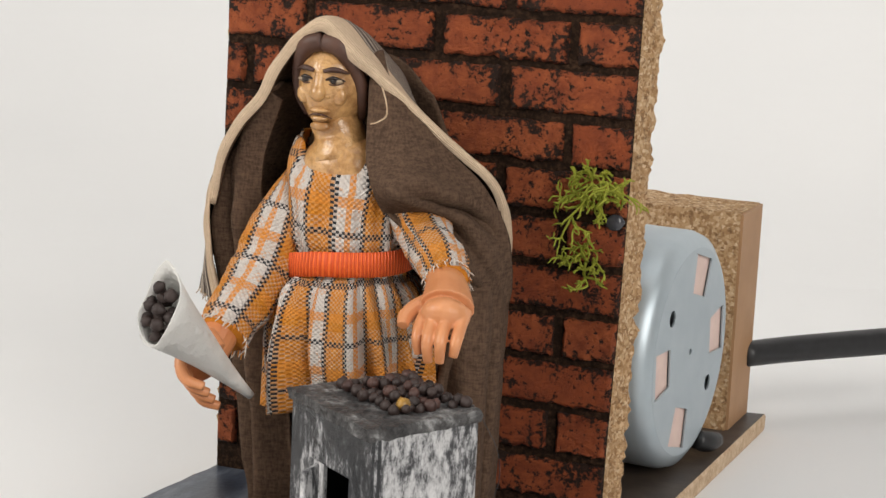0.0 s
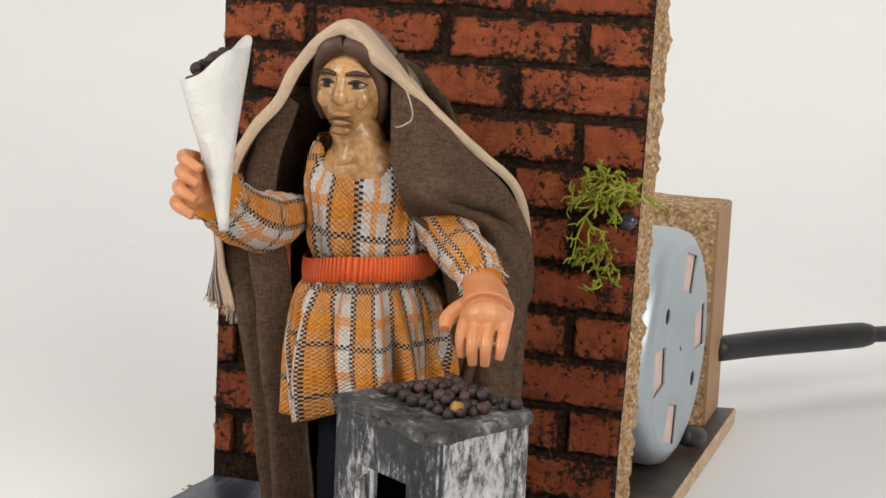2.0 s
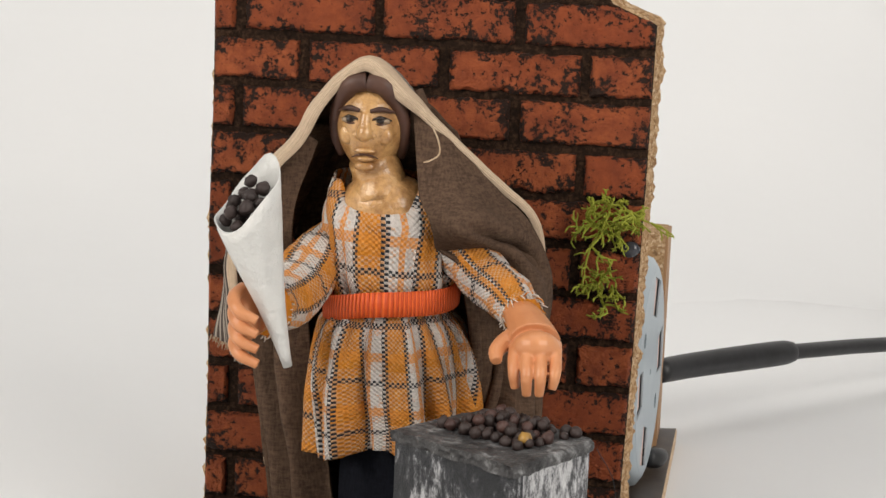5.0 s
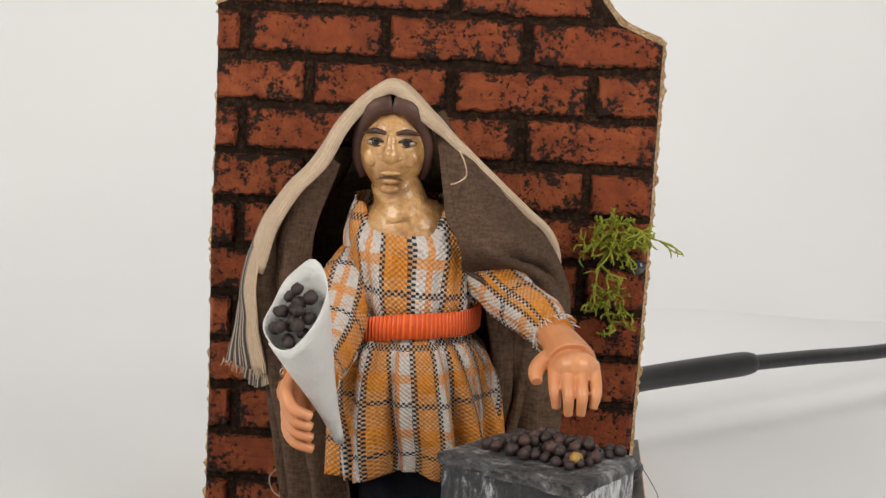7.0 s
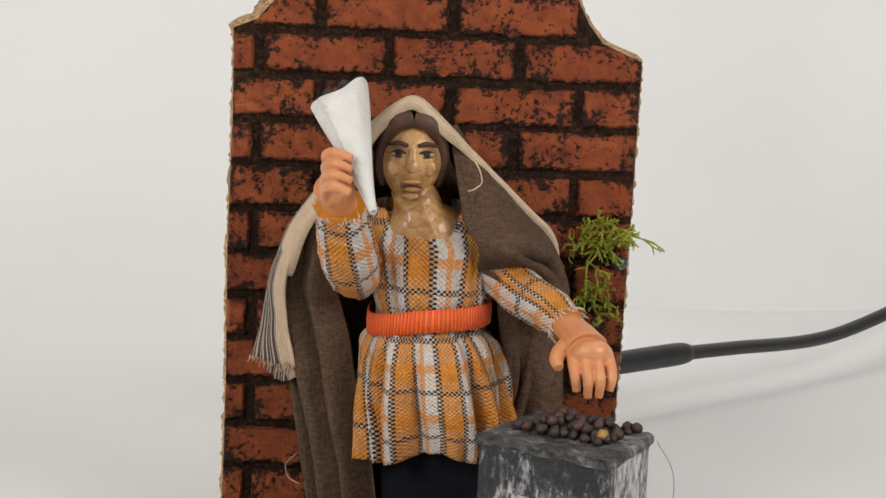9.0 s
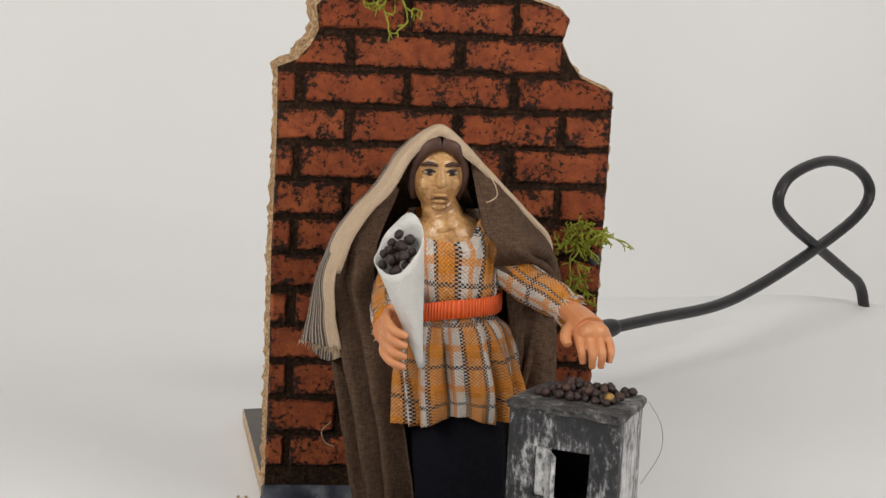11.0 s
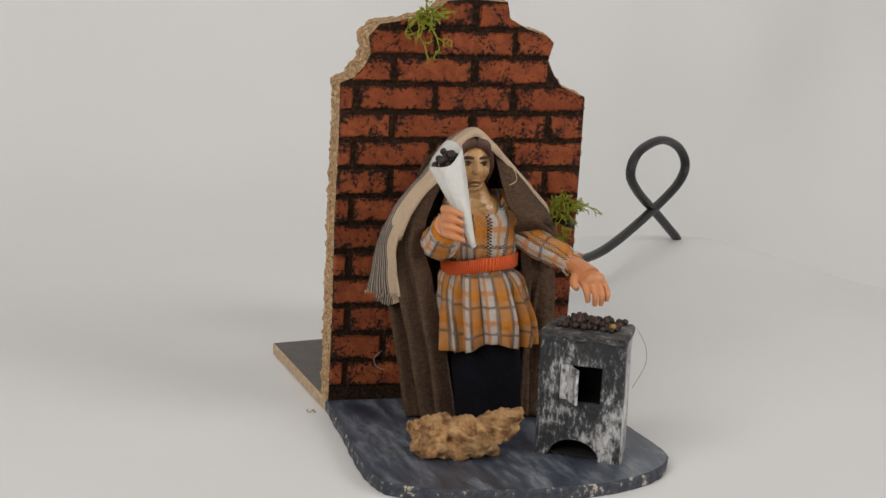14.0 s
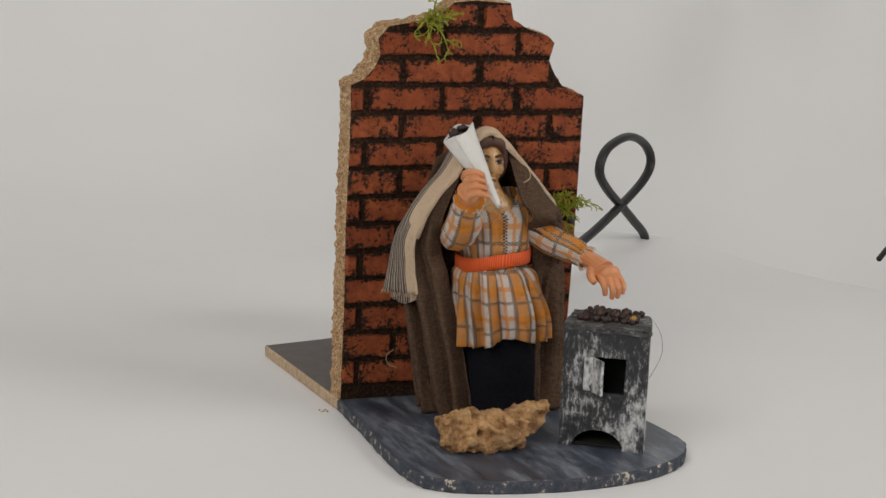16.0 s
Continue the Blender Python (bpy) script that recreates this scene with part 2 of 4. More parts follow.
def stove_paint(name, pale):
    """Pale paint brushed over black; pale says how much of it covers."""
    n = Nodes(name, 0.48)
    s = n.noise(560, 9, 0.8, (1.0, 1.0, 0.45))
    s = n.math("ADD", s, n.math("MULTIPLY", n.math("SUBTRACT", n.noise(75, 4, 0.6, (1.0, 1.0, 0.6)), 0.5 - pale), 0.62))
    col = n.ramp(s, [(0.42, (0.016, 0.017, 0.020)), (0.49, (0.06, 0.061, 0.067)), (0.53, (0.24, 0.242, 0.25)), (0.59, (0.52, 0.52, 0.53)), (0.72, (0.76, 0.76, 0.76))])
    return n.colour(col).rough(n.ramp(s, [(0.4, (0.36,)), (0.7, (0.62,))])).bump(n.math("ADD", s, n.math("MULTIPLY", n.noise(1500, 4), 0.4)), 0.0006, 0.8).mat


def dull_black():
    n = Nodes("dull_black", 0.9)
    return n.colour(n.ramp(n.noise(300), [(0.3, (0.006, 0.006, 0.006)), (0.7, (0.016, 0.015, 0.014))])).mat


def stove_top():
    n = Nodes("stove_top_paint", 0.6)
    d, c = n.cells(900)
    g = n.noise(300, 6, 0.7)
    return n.colour(n.ramp(g, [(0.36, (0.022, 0.021, 0.022)), (0.54, (0.07, 0.068, 0.068)), (0.64, (0.22, 0.22, 0.22)), (0.74, (0.46, 0.46, 0.46))])).bump(n.math("ADD", d, g), 0.0006, 0.9).mat


def chestnut_skin(name, a, b, gloss=0.58):
    n = Nodes(name, gloss).scatter()
    col = n.mix(n.random(), a, b)
    return n.colour(n.mix(n.noise(400, 4), col, (0.03, 0.018, 0.016))).bump(n.noise(900, 3), 0.0001, 0.5).mat


def plaid():
    """Woven check cloth: orange and white stripes, dark lines, one repeat per unit of u and v."""
    n = Nodes("plaid_cotton", 0.9)
    u, v = n.uv()
    u2 = n.math("ADD", u, n.math("MULTIPLY", n.math("SUBTRACT", n.noise(160, 3), 0.5), 0.05))
    v2 = n.math("ADD", v, n.math("MULTIPLY", n.math("SUBTRACT", n.noise(140, 3), 0.5), 0.05))

    def band(c, at, width):
        return n.math("LESS_THAN", n.math("ABSOLUTE", n.math("SUBTRACT", n.math("FRACT", c), at)), width)

    thread_u = n.math("SINE", n.math("MULTIPLY", u, 62.8))
    thread_v = n.math("SINE", n.math("MULTIPLY", v, 75.4))
    weave = n.math("GREATER_THAN", n.math("MULTIPLY", thread_u, thread_v), 0.0)
    orange = n.mix(n.noise(700, 3), (0.68, 0.255, 0.012), (0.42, 0.130, 0.007))
    white = n.mix(n.noise(600, 3), (0.70, 0.645, 0.60), (0.50, 0.45, 0.41))
    pale = n.math("MULTIPLY", weave, n.ramp(n.noise(900, 4, 0.7), [(0.42, (0,)), (0.62, (0.45,))]))
    columns = band(u2, 0.275, 0.225)
    col = n.mix(columns, white, n.mix(pale, orange, (0.80, 0.52, 0.26)))
    weft = n.mix(band(v2, 0.1, 0.22), white, orange)
    col = n.mix(n.math("MULTIPLY", weave, 0.22), col, weft)
    col = n.mix(n.math("MULTIPLY", band(u2, 0.75, 0.055), n.math("SUBTRACT", 0.95, n.math("MULTIPLY", weave, 0.45))), col, (0.66, 0.24, 0.03))
    col = n.mix(n.math("MULTIPLY", band(v2, 0.08, 0.08), n.math("SUBTRACT", 0.9, n.math("MULTIPLY", weave, 0.5))), col, (0.66, 0.24, 0.03))
    col = n.mix(n.math("MULTIPLY", n.math("GREATER_THAN", n.noise(400, 4), 0.56), n.math("MULTIPLY", weave, 0.5)), col, (0.62, 0.26, 0.06))
    lines = n.math("MAXIMUM", n.math("MAXIMUM", band(u2, 0.5, 0.05), band(u2, 0.05, 0.05)), band(v2, 0.55, 0.05))
    col = n.mix(n.math("MULTIPLY", lines, n.math("SUBTRACT", 1.0, n.math("MULTIPLY", weave, 0.84))), col, (0.014, 0.017, 0.022))
    return n.colour(col).bump(n.math("ADD", n.math("MULTIPLY", thread_u, thread_v), n.noise(1500, 2)), 0.00018, 0.9).mat


def cloth(name, a, b):
    n = Nodes(name, 0.92)
    n.bsdf.inputs["Specular IOR Level"].default_value = 0.15
    warp = n.noise(2400, 2, 0.6, (1.0, 1.0, 0.25))
    weft = n.noise(2400, 2, 0.6, (0.25, 0.25, 1.0))
    weave = n.math("ADD", warp, weft)
    col = n.mix(n.ramp(n.math("MULTIPLY", weave, 0.5), [(0.38, (0,)), (0.62, (1,))]), a, b)
    return n.colour(n.mix(n.math("MULTIPLY", n.noise(120, 3), 0.4), col, b)).bump(weave, 0.0002, 0.8).mat


def striped_cloth(name, border_width):
    """Beige border that turns into fine grey-brown stripes away from the hem."""
    n = Nodes(name, 0.9)
    u, v = n.uv()
    stripes = n.math("GREATER_THAN", n.math("SINE", n.math("MULTIPLY", u, 105.0)), 0.35)
    body = n.mix(stripes, (0.088, 0.062, 0.050), (0.46, 0.39, 0.32))
    border = n.mix(n.noise(900, 3), (0.76, 0.58, 0.41), (0.54, 0.40, 0.27))
    border = n.mix(n.math("MULTIPLY", n.math("GREATER_THAN", n.math("SINE", n.math("MULTIPLY", n.math("ADD", u, n.math("MULTIPLY", n.noise(90, 3), 0.06)), 150.0)), 0.8), 0.22), border, (0.26, 0.185, 0.13))
    col = n.mix(n.math("LESS_THAN", u, border_width), body, border)
    return n.colour(col).bump(n.math("ADD", n.math("SINE", n.math("MULTIPLY", u, 210.0)), n.noise(2000, 2)), 0.00015, 0.7).mat


def ribbon():
    n = Nodes("ribbed_ribbon", 0.55)
    u, v = n.uv()
    rib = n.math("SINE", n.math("MULTIPLY", u, 2 * math.pi * 104))
    return n.colour(n.mix(n.ramp(rib, [(0.1, (0,)), (0.6, (1,))]), (0.70, 0.080, 0.010), (0.93, 0.150, 0.022))).bump(rib, 0.0002, 0.8).mat


def painted(name, a, b, gloss, scale=260):
    n = Nodes(name, gloss)
    g = n.noise(scale, 4)
    return n.colour(n.mix(n.ramp(g, [(0.35, (0,)), (0.65, (1,))]), a, b)).bump(n.noise(700, 3), 0.0001, 0.4).mat


def varnished(name, a, b):
    """Blotchy paint under lumpy clear varnish."""
    n = Nodes(name, 0.3)
    g = n.math("ADD", n.noise(240, 5, 0.65), n.math("MULTIPLY", n.math("SUBTRACT", n.noise(900, 4), 0.5), 0.5))
    n.bsdf.inputs["Coat Weight"].default_value, n.bsdf.inputs["Coat Roughness"].default_value = 0.5, 0.12
    col = n.mix(n.ramp(g, [(0.36, (0,)), (0.62, (1,))]), a, b)
    return n.colour(col).bump(n.math("ADD", n.noise(420, 3), n.math("MULTIPLY", n.noise(1300, 3), 0.3)), 0.0007, 0.7).mat


def tracing_paper():
    n = Nodes("thin_paper", 0.5)
    n.bsdf.inputs["Subsurface Weight"].default_value = 0.25
    n.bsdf.inputs["Subsurface Radius"].default_value = (0.002, 0.002, 0.002)
    return n.colour(n.mix(n.noise(220, 4), (0.74, 0.73, 0.70), (0.60, 0.60, 0.58))).bump(n.noise(170, 5, 0.6), 0.0016, 0.8).mat


def cork_bark():
    n = Nodes("cork_bark", 0.95)
    patch = n.ramp(n.noise(75, 3), [(0.45, (0,)), (0.62, (1,))])
    g = n.noise(200, 8, 0.66)
    col = n.ramp(g, [(0.30, (0.05, 0.024, 0.010)), (0.41, (0.22, 0.11, 0.045)), (0.53, (0.47, 0.27, 0.115)), (0.72, (0.66, 0.44, 0.23))])
    col = n.mix(n.math("MULTIPLY", patch, 0.6), col, (0.17, 0.095, 0.045))
    return n.colour(col).bump(g, 0.0012, 1.0).mat


def moss_green():
    n = Nodes("lichen_green", 0.75)
    return n.colour(n.mix(n.noise(300, 3), (0.19, 0.23, 0.014), (0.36, 0.36, 0.035))).mat


def motor_metal():
    n = Nodes("galvanised_steel", 0.42, 0.55)
    return n.colour(n.mix(n.noise(120, 4), (0.38, 0.45, 0.50), (0.50, 0.56, 0.60))).mat


M_PAPER, M_BRICK, M_MORTAR, M_CORK = paper_sweep(), brick_paint(), mortar(), chipboard()
M_SLATE, M_EDGE, M_RAW, M_DARK = slate_paint(), board_edge(), raw_edge(), dark_board()
# the second stove paint lets more of the black show, for the front panel
M_STOVE, M_STOVE_DARK = stove_paint("brushed_stove_paint", 0.13), stove_paint("dark_stove_paint", -0.04)
M_DULL_BLACK, M_TOP = dull_black(), stove_top()
M_NUT = chestnut_skin("chestnut_skin", (0.022, 0.014, 0.012), (0.050, 0.029, 0.024))
M_NUT_RED = chestnut_skin("reddish_chestnut", (0.085, 0.036, 0.028), (0.12, 0.05, 0.036))
M_GOLD = chestnut_skin("peeled_chestnut", (0.62, 0.33, 0.05), (0.66, 0.36, 0.06), 0.4)
M_PLAID = plaid()
M_TAUPE = cloth("taupe_cotton", (0.045, 0.0265, 0.0172), (0.118, 0.073, 0.048))
M_STRIPE, M_BORDER = striped_cloth("striped_cloth", 0.32), striped_cloth("beige_border_cloth", 0.52)
M_NAVY = cloth("navy_cotton", (0.0035, 0.004, 0.007), (0.008, 0.009, 0.014))
M_RIBBON = ribbon()
M_FACE = varnished("varnished_face", (0.33, 0.16, 0.055), (0.60, 0.345, 0.14))
M_SKIN = painted("peach_painted_plastic", (0.66, 0.29, 0.13), (0.56, 0.22, 0.09), 0.38, 140)
M_HAIR = painted("brown_hair_paint", (0.058, 0.024, 0.015), (0.092, 0.040, 0.025), 0.5)
M_INK = painted("dark_eye_paint", (0.018, 0.012, 0.010), (0.03, 0.018, 0.014), 0.3)
M_EYE = painted("eye_white_paint", (0.34, 0.25, 0.17), (0.30, 0.22, 0.14), 0.3)
M_WHITE_THREAD = painted("white_thread", (0.72, 0.66, 0.6), (0.62, 0.56, 0.5), 0.9)
M_ORANGE_THREAD = painted("orange_thread", (0.70, 0.27, 0.03), (0.6, 0.2, 0.02), 0.9)
M_CONE = tracing_paper()
M_BARK, M_MOSS, M_METAL = cork_bark(), moss_green(), motor_metal()
M_PINK = painted("pale_pink_card", (0.72, 0.55, 0.49), (0.66, 0.50, 0.45), 0.7)
M_BLACK = painted("black_rubber", (0.012, 0.012, 0.013), (0.02, 0.02, 0.022), 0.45)
M_KRAFT = painted("brown_fibreboard", (0.34, 0.185, 0.085), (0.39, 0.22, 0.11), 0.6, 90)
# grey of the added, unseen room, kept dull so that little light bounces
M_ROOM = painted("unseen_room_grey", (0.16, 0.16, 0.16), (0.14, 0.14, 0.14), 0.8, 4)
M_GLUE = painted("clear_glue", (0.035, 0.035, 0.042), (0.07, 0.07, 0.08), 0.06)


# ---- the studio ----
def step(a, b, v):
    t = min(1.0, max(0.0, (v - a) / (b - a)))
    return t * t * (3 - 2 * t)


def build_backdrop():
    # the round white table
    bm = bmesh.new()
    rings = []
    for r, z in ((0.1, -4), (120, -4), (190, -4), (220, -4), (245, -4.1), (268, -4.5), (290, -5.2), (308, -6.4), (322, -8), (335, -10.5), (347, -14.5), (355, -20), (358, -28), (358, -44)):
        ring = []
        for k in range(128):
            x, y = r * math.cos(math.tau * k / 128), r * math.sin(math.tau * k / 128)
            swell = 12 * math.exp(-((x - 215) / 75) ** 2 - ((y - 262) / 48) ** 2)
            ring.append(bm.verts.new((x, y, z + swell)))
        rings.append(ring)
    for a, b in zip(rings, rings[1:]):
        for k in range(128):
            bm.faces.new((a[k], b[k], b[(k + 1) % 128], a[(k + 1) % 128]))
    bm.faces.new(rings[-1][::-1])
    tagged(part("table_top", bm, M_PAPER), "round white table under the model", "table", kind="structure")
    # hung white cloth with soft creases, level with the table top on one side and hanging lower on the other
    bm = bmesh.new()
    xs = list(range(-1500, -500, 125)) + list(range(-500, 1000, 20)) + list(range(1000, 1501, 125))
    quarter = [math.pi / 2 * k / 8 for k in range(9)]
    low = [(-1500, -130), (-800, -130), (0, -130), (350, -128)] + [(470 + 130 * math.sin(a), -128 + 130 * (1 - math.cos(a))) for a in quarter]
    low += [(600, z) for z in range(30, 430, 20)] + [(600, 700), (600, 1500)]
    high = [(-1500, -4.6), (-800, -4.6), (0, -4.6), (200, -4.6)] + [(300 + 300 * math.sin(a), -4.6 + 300 * (1 - math.cos(a))) for a in quarter]
    high += [(600, 295.4 + 7 * k) for k in range(1, 21)] + [(600, 700), (600, 1500)]
    vs = []
    for (y0, z0), (y1, z1) in zip(low, high):
        line = []
        for x in xs:
            k = step(40, 480, x)
            y, z = y1 + (y0 - y1) * k, z1 + (z0 - z1) * k
            p = Vector((x * 0.006 + z * 0.0025, z * 0.004, 2.0))
            crease = 12 * noise.noise(p) + step(120, 420, x) * (55 * noise.noise(p * 1.2 + Vector((3, 0, 0))) + 22 * noise.noise(p * 2.7))
            line.append(bm.verts.new((x, y - crease * step(-60, 100, z) if y > 480 else y, z)))
        vs.append(line)
    for a, b in zip(vs, vs[1:]):
        for i in range(len(xs) - 1):
            bm.faces.new((a[i], a[i + 1], b[i + 1], b[i]))
    tagged(part("backdrop", bm, M_PAPER), "white cloth backdrop with soft creases", "backdrop", kind="structure")
    # walls and ceiling added out of view to close the set and limit fill
    for name, lo, hi in (("wall_west", (-1540, -1540, -130), (-1500, 600, 1500)), ("wall_east", (1500, -1540, -130), (1540, 600, 1500)),
                         ("wall_south", (-1500, -1540, -130), (1500, -1500, 1500)), ("ceiling", (-1540, -1540, 1500), (1540, 600, 1540))):
        bm = bmesh.new()
        block(bm, lo, hi)
        tagged(part(name, bm, M_ROOM, smooth=False), "added unseen grey studio " + name.split("_")[0], name.split("_")[0], kind="structure")


# ---- base board ----
def build_base():
    base = root("base_board", 5, -10, -4, "slate-painted fibreboard base with chipped pale edges", "base board")
    ring = smooth_line([(-32, 2, 0), (-34, -25, 0), (-37, -55, 0), (-37.5, -76, 0), (-33, -88, 0), (-18, -95, 0), (4, -98, 0), (28, -95, 0), (46, -86, 0), (56, -73, 0), (57.5, -60, 0), (56.5, -42, 0), (55, -15, 0), (55, 2, 0)], 6)
    front = [(p.x + noise.noise(p * 0.35) * 0.5, p.y + noise.noise(p * 0.4 + Vector((9, 0, 0))) * 0.5) for p in ring]
    back = [(55, 2.2), (55.3, 50), (55.6, 99), (14, 90), (-33, 79), (-32.5, 40), (-32, 2.2)]

    def slab(pts, name, mats, label):
        bm = bmesh.new()
        levels = []
        for z, grow in ((0.0, 0.0), (0.6, 0.35), (3.3, 0.5), (4.0, 0.0)):
            line = []
            for x, y in pts:
                w = noise.noise(Vector((x * 0.5, y * 0.5, z))) * 0.5
                d = Vector((x - 10, y, 0)).normalized() * (grow + w * 0.5)
                line.append(bm.verts.new((x - 5 + d.x, y + 10 + d.y, z)))
            levels.append(line)
        for a, b in zip(levels, levels[1:]):
            for i in range(len(pts)):
                j = (i + 1) % len(pts)
                bm.faces.new((a[i], a[j], b[j], b[i])).material_index = 1
        bm.faces.new(levels[-1])
        bm.faces.new(levels[0][::-1])
        return part(name, bm, mats, base, label, smooth=False)

    slab(front, "front_board", [M_SLATE, M_EDGE], "streaky slate-blue painted top")
    slab(back, "rear_board", [M_DARK, M_RAW], "dark brown hardboard with raw pale edge")


# ---- brick wall ----
WALL_LEFT = [(-31.7, 0), (-31.5, 30), (-31.9, 60), (-31.5, 85), (-31.7, 103.6), (-26.9, 105.5), (-23.9, 109), (-22.0, 113), (-22.8, 118.5), (-19.4, 122.4), (-9.4, 124), (-2.4, 126), (2.6, 130.2)]
WALL_RIGHT = [(10, 131), (22.5, 130.2), (23.6, 124.8), (29, 122), (36.5, 119.6), (38.8, 117.5), (37.2, 111.5), (39.5, 107), (42.5, 103.2), (47, 101.2), (50.6, 99.8), (50.2, 70), (49.6, 40), (48.8, 15), (48.6, 0)]
THICK = 10.0


@functools.lru_cache(None)
def wall_outline():
    pts = WALL_LEFT + WALL_RIGHT
    out = []
    for (a, b), (c, d) in zip(pts, pts[1:]):
        n = max(1, int(math.hypot(c - a, d - b) / 0.9))
        out += [(a + (c - a) * k / n, b + (d - b) * k / n) for k in range(n)]
    return out + [pts[-1]]


@functools.lru_cache(None)
def span_at(z):
    """The wall's width at a height."""
    line = wall_outline()
    hits = []
    for (a, b), (c, d) in zip(line, line[1:]):
        if (b - z) * (d - z) <= 0 and b != d:
            hits.append(a + (c - a) * (z - b) / (d - b))
    return (min(hits), max(hits)) if len(hits) > 1 else None


def build_wall():
    wall = root("brick_wall", 9, 6, 0, "broken model wall of red bricks on raw chipboard", "brick wall")
    line = wall_outline()
    rng0 = random.Random(9)
    bm = bmesh.new()
    layers = []
    depths = [1.1, 1.8, 2.6, 3.4, 4.2, 5.0, 5.8, 6.6, 7.4, 8.2, 9.1, THICK]
    for k, y in enumerate(depths):
        ring = []
        for x, z in line:
            p = Vector((x, y, z))
            far = y / THICK
            out = 1.0 * far * step(20, 48, x) - 0.6 * far * (1 - step(-32, -20, x))
            if z > 100:
                out -= 2.0 * far * (1 - step(-24, 4, x)) * step(100, 108, z)
                rise = 0.6 * far
            else:
                rise = 0.0
            rough = 0.0 if k == 0 else 0.75
            w = noise.noise(p * 0.55) * rough + noise.noise(p * 1.4) * rough * 0.8 + (rng0.uniform(-0.26, 0.26) if k else 0)
            low = 0.0 if z < 0.1 else 1.0
            ring.append(bm.verts.new((x + out + w - 9, y - 6, z + (rise + noise.noise(p * 0.6 + Vector((31, 0, 0))) * rough) * low)))
        layers.append(ring)
    n = len(line)
    for a, b in zip(layers, layers[1:]):
        for i in range(n):
            j = (i + 1) % n
            bm.faces.new((a[i], b[i], b[j], a[j])).material_index = 1
    bm.faces.new(layers[0]).material_index = 0
    bm.faces.new(layers[-1][::-1]).material_index = 1
    part("board", bm, [M_MORTAR, M_CORK], wall, "chipboard with dark mortar-coloured face", smooth=False)
    rng = random.Random(5)
    for k in range(14):
        top = 102.6 - 9.0 * (10 - k)
        bottom = top - 7.3
        first = -26.7 if k % 2 == 0 else -14.2
        joints = [first + 26.2 * i for i in range(-1, 4)]
        for a, b in zip([-70] + joints, joints + [110]):
            lo, hi = a + 1.05 + rng.uniform(-0.25, 0.25), b - 1.05 + rng.uniform(-0.25, 0.25)
            spans = [s for s in (span_at(bottom + 0.8), span_at((top + bottom) / 2), span_at(top - 0.6)) if s]
            if len(spans) < 2:
                continue
            lo, hi = max(lo, min(s[0] for s in spans) + 0.05), min(hi, max(s[1] for s in spans) - 0.05)
            if hi - lo < 2.2:
                continue
            brick(wall, lo, hi, bottom + rng.uniform(-0.2, 0.25), top + rng.uniform(-0.25, 0.2), rng)


def brick(wall, x0, x1, z0, z1, rng):
    """One proud brick with worn, uneven edges."""
    cx, cz = (x0 + x1) / 2, (z0 + z1) / 2
    n, m = max(5, int((x1 - x0) / 0.75)), 9
    edge = [(x0 + (x1 - x0) * i / n, z0) for i in range(n)] + [(x1, z0 + (z1 - z0) * i / m) for i in range(m)]
    edge += [(x1 - (x1 - x0) * i / n, z1) for i in range(n)] + [(x0, z1 - (z1 - z0) * i / m) for i in range(m)]
    bm = bmesh.new()
    foot, lip, face = [], [], []
    for x, z in edge:
        limit = span_at(min(z, 129.6)) or (x0, x1)
        x = min(max(x, limit[0] + 0.1), limit[1] - 0.1)
        p = Vector((x, 0.0, z))
        jz = 0.55 * noise.noise(p * 0.33) + 0.42 * noise.noise(p * 0.9) + rng.uniform(-0.16, 0.16)
        jx = 0.40 * noise.noise(p * 0.9 + Vector((0, 8, 0))) + rng.uniform(-0.12, 0.12)
        jx = jx if limit[0] + 0.6 < x < limit[1] - 0.6 else 0.0
        dx, dz = (0.35 if x < cx else -0.35), (0.35 if z < cz else -0.35)
        foot.append(bm.verts.new((x - cx + jx * 0.6 - dx * 0.5, 1.25, z - cz + jz * 0.6 - dz * 0.5)))
        lip.append(bm.verts.new((x - cx + jx + dx * 0.3, 0.45, z - cz + jz + dz * 0.3)))
        face.append(bm.verts.new((x - cx + jx + dx * 1.5, 0.02 + rng.uniform(-0.10, 0.16), z - cz + jz + dz * 1.5)))
    for a, b in ((foot, lip), (lip, face)):
        for i in range(len(edge)):
            k = (i + 1) % len(edge)
            bm.faces.new((a[i], a[k], b[k], b[i]))
    bm.faces.new(face)
    ob = part("brick", bm, M_BRICK, wall, smooth=False)
    ob.location = mm(cx - 9, -6, cz)


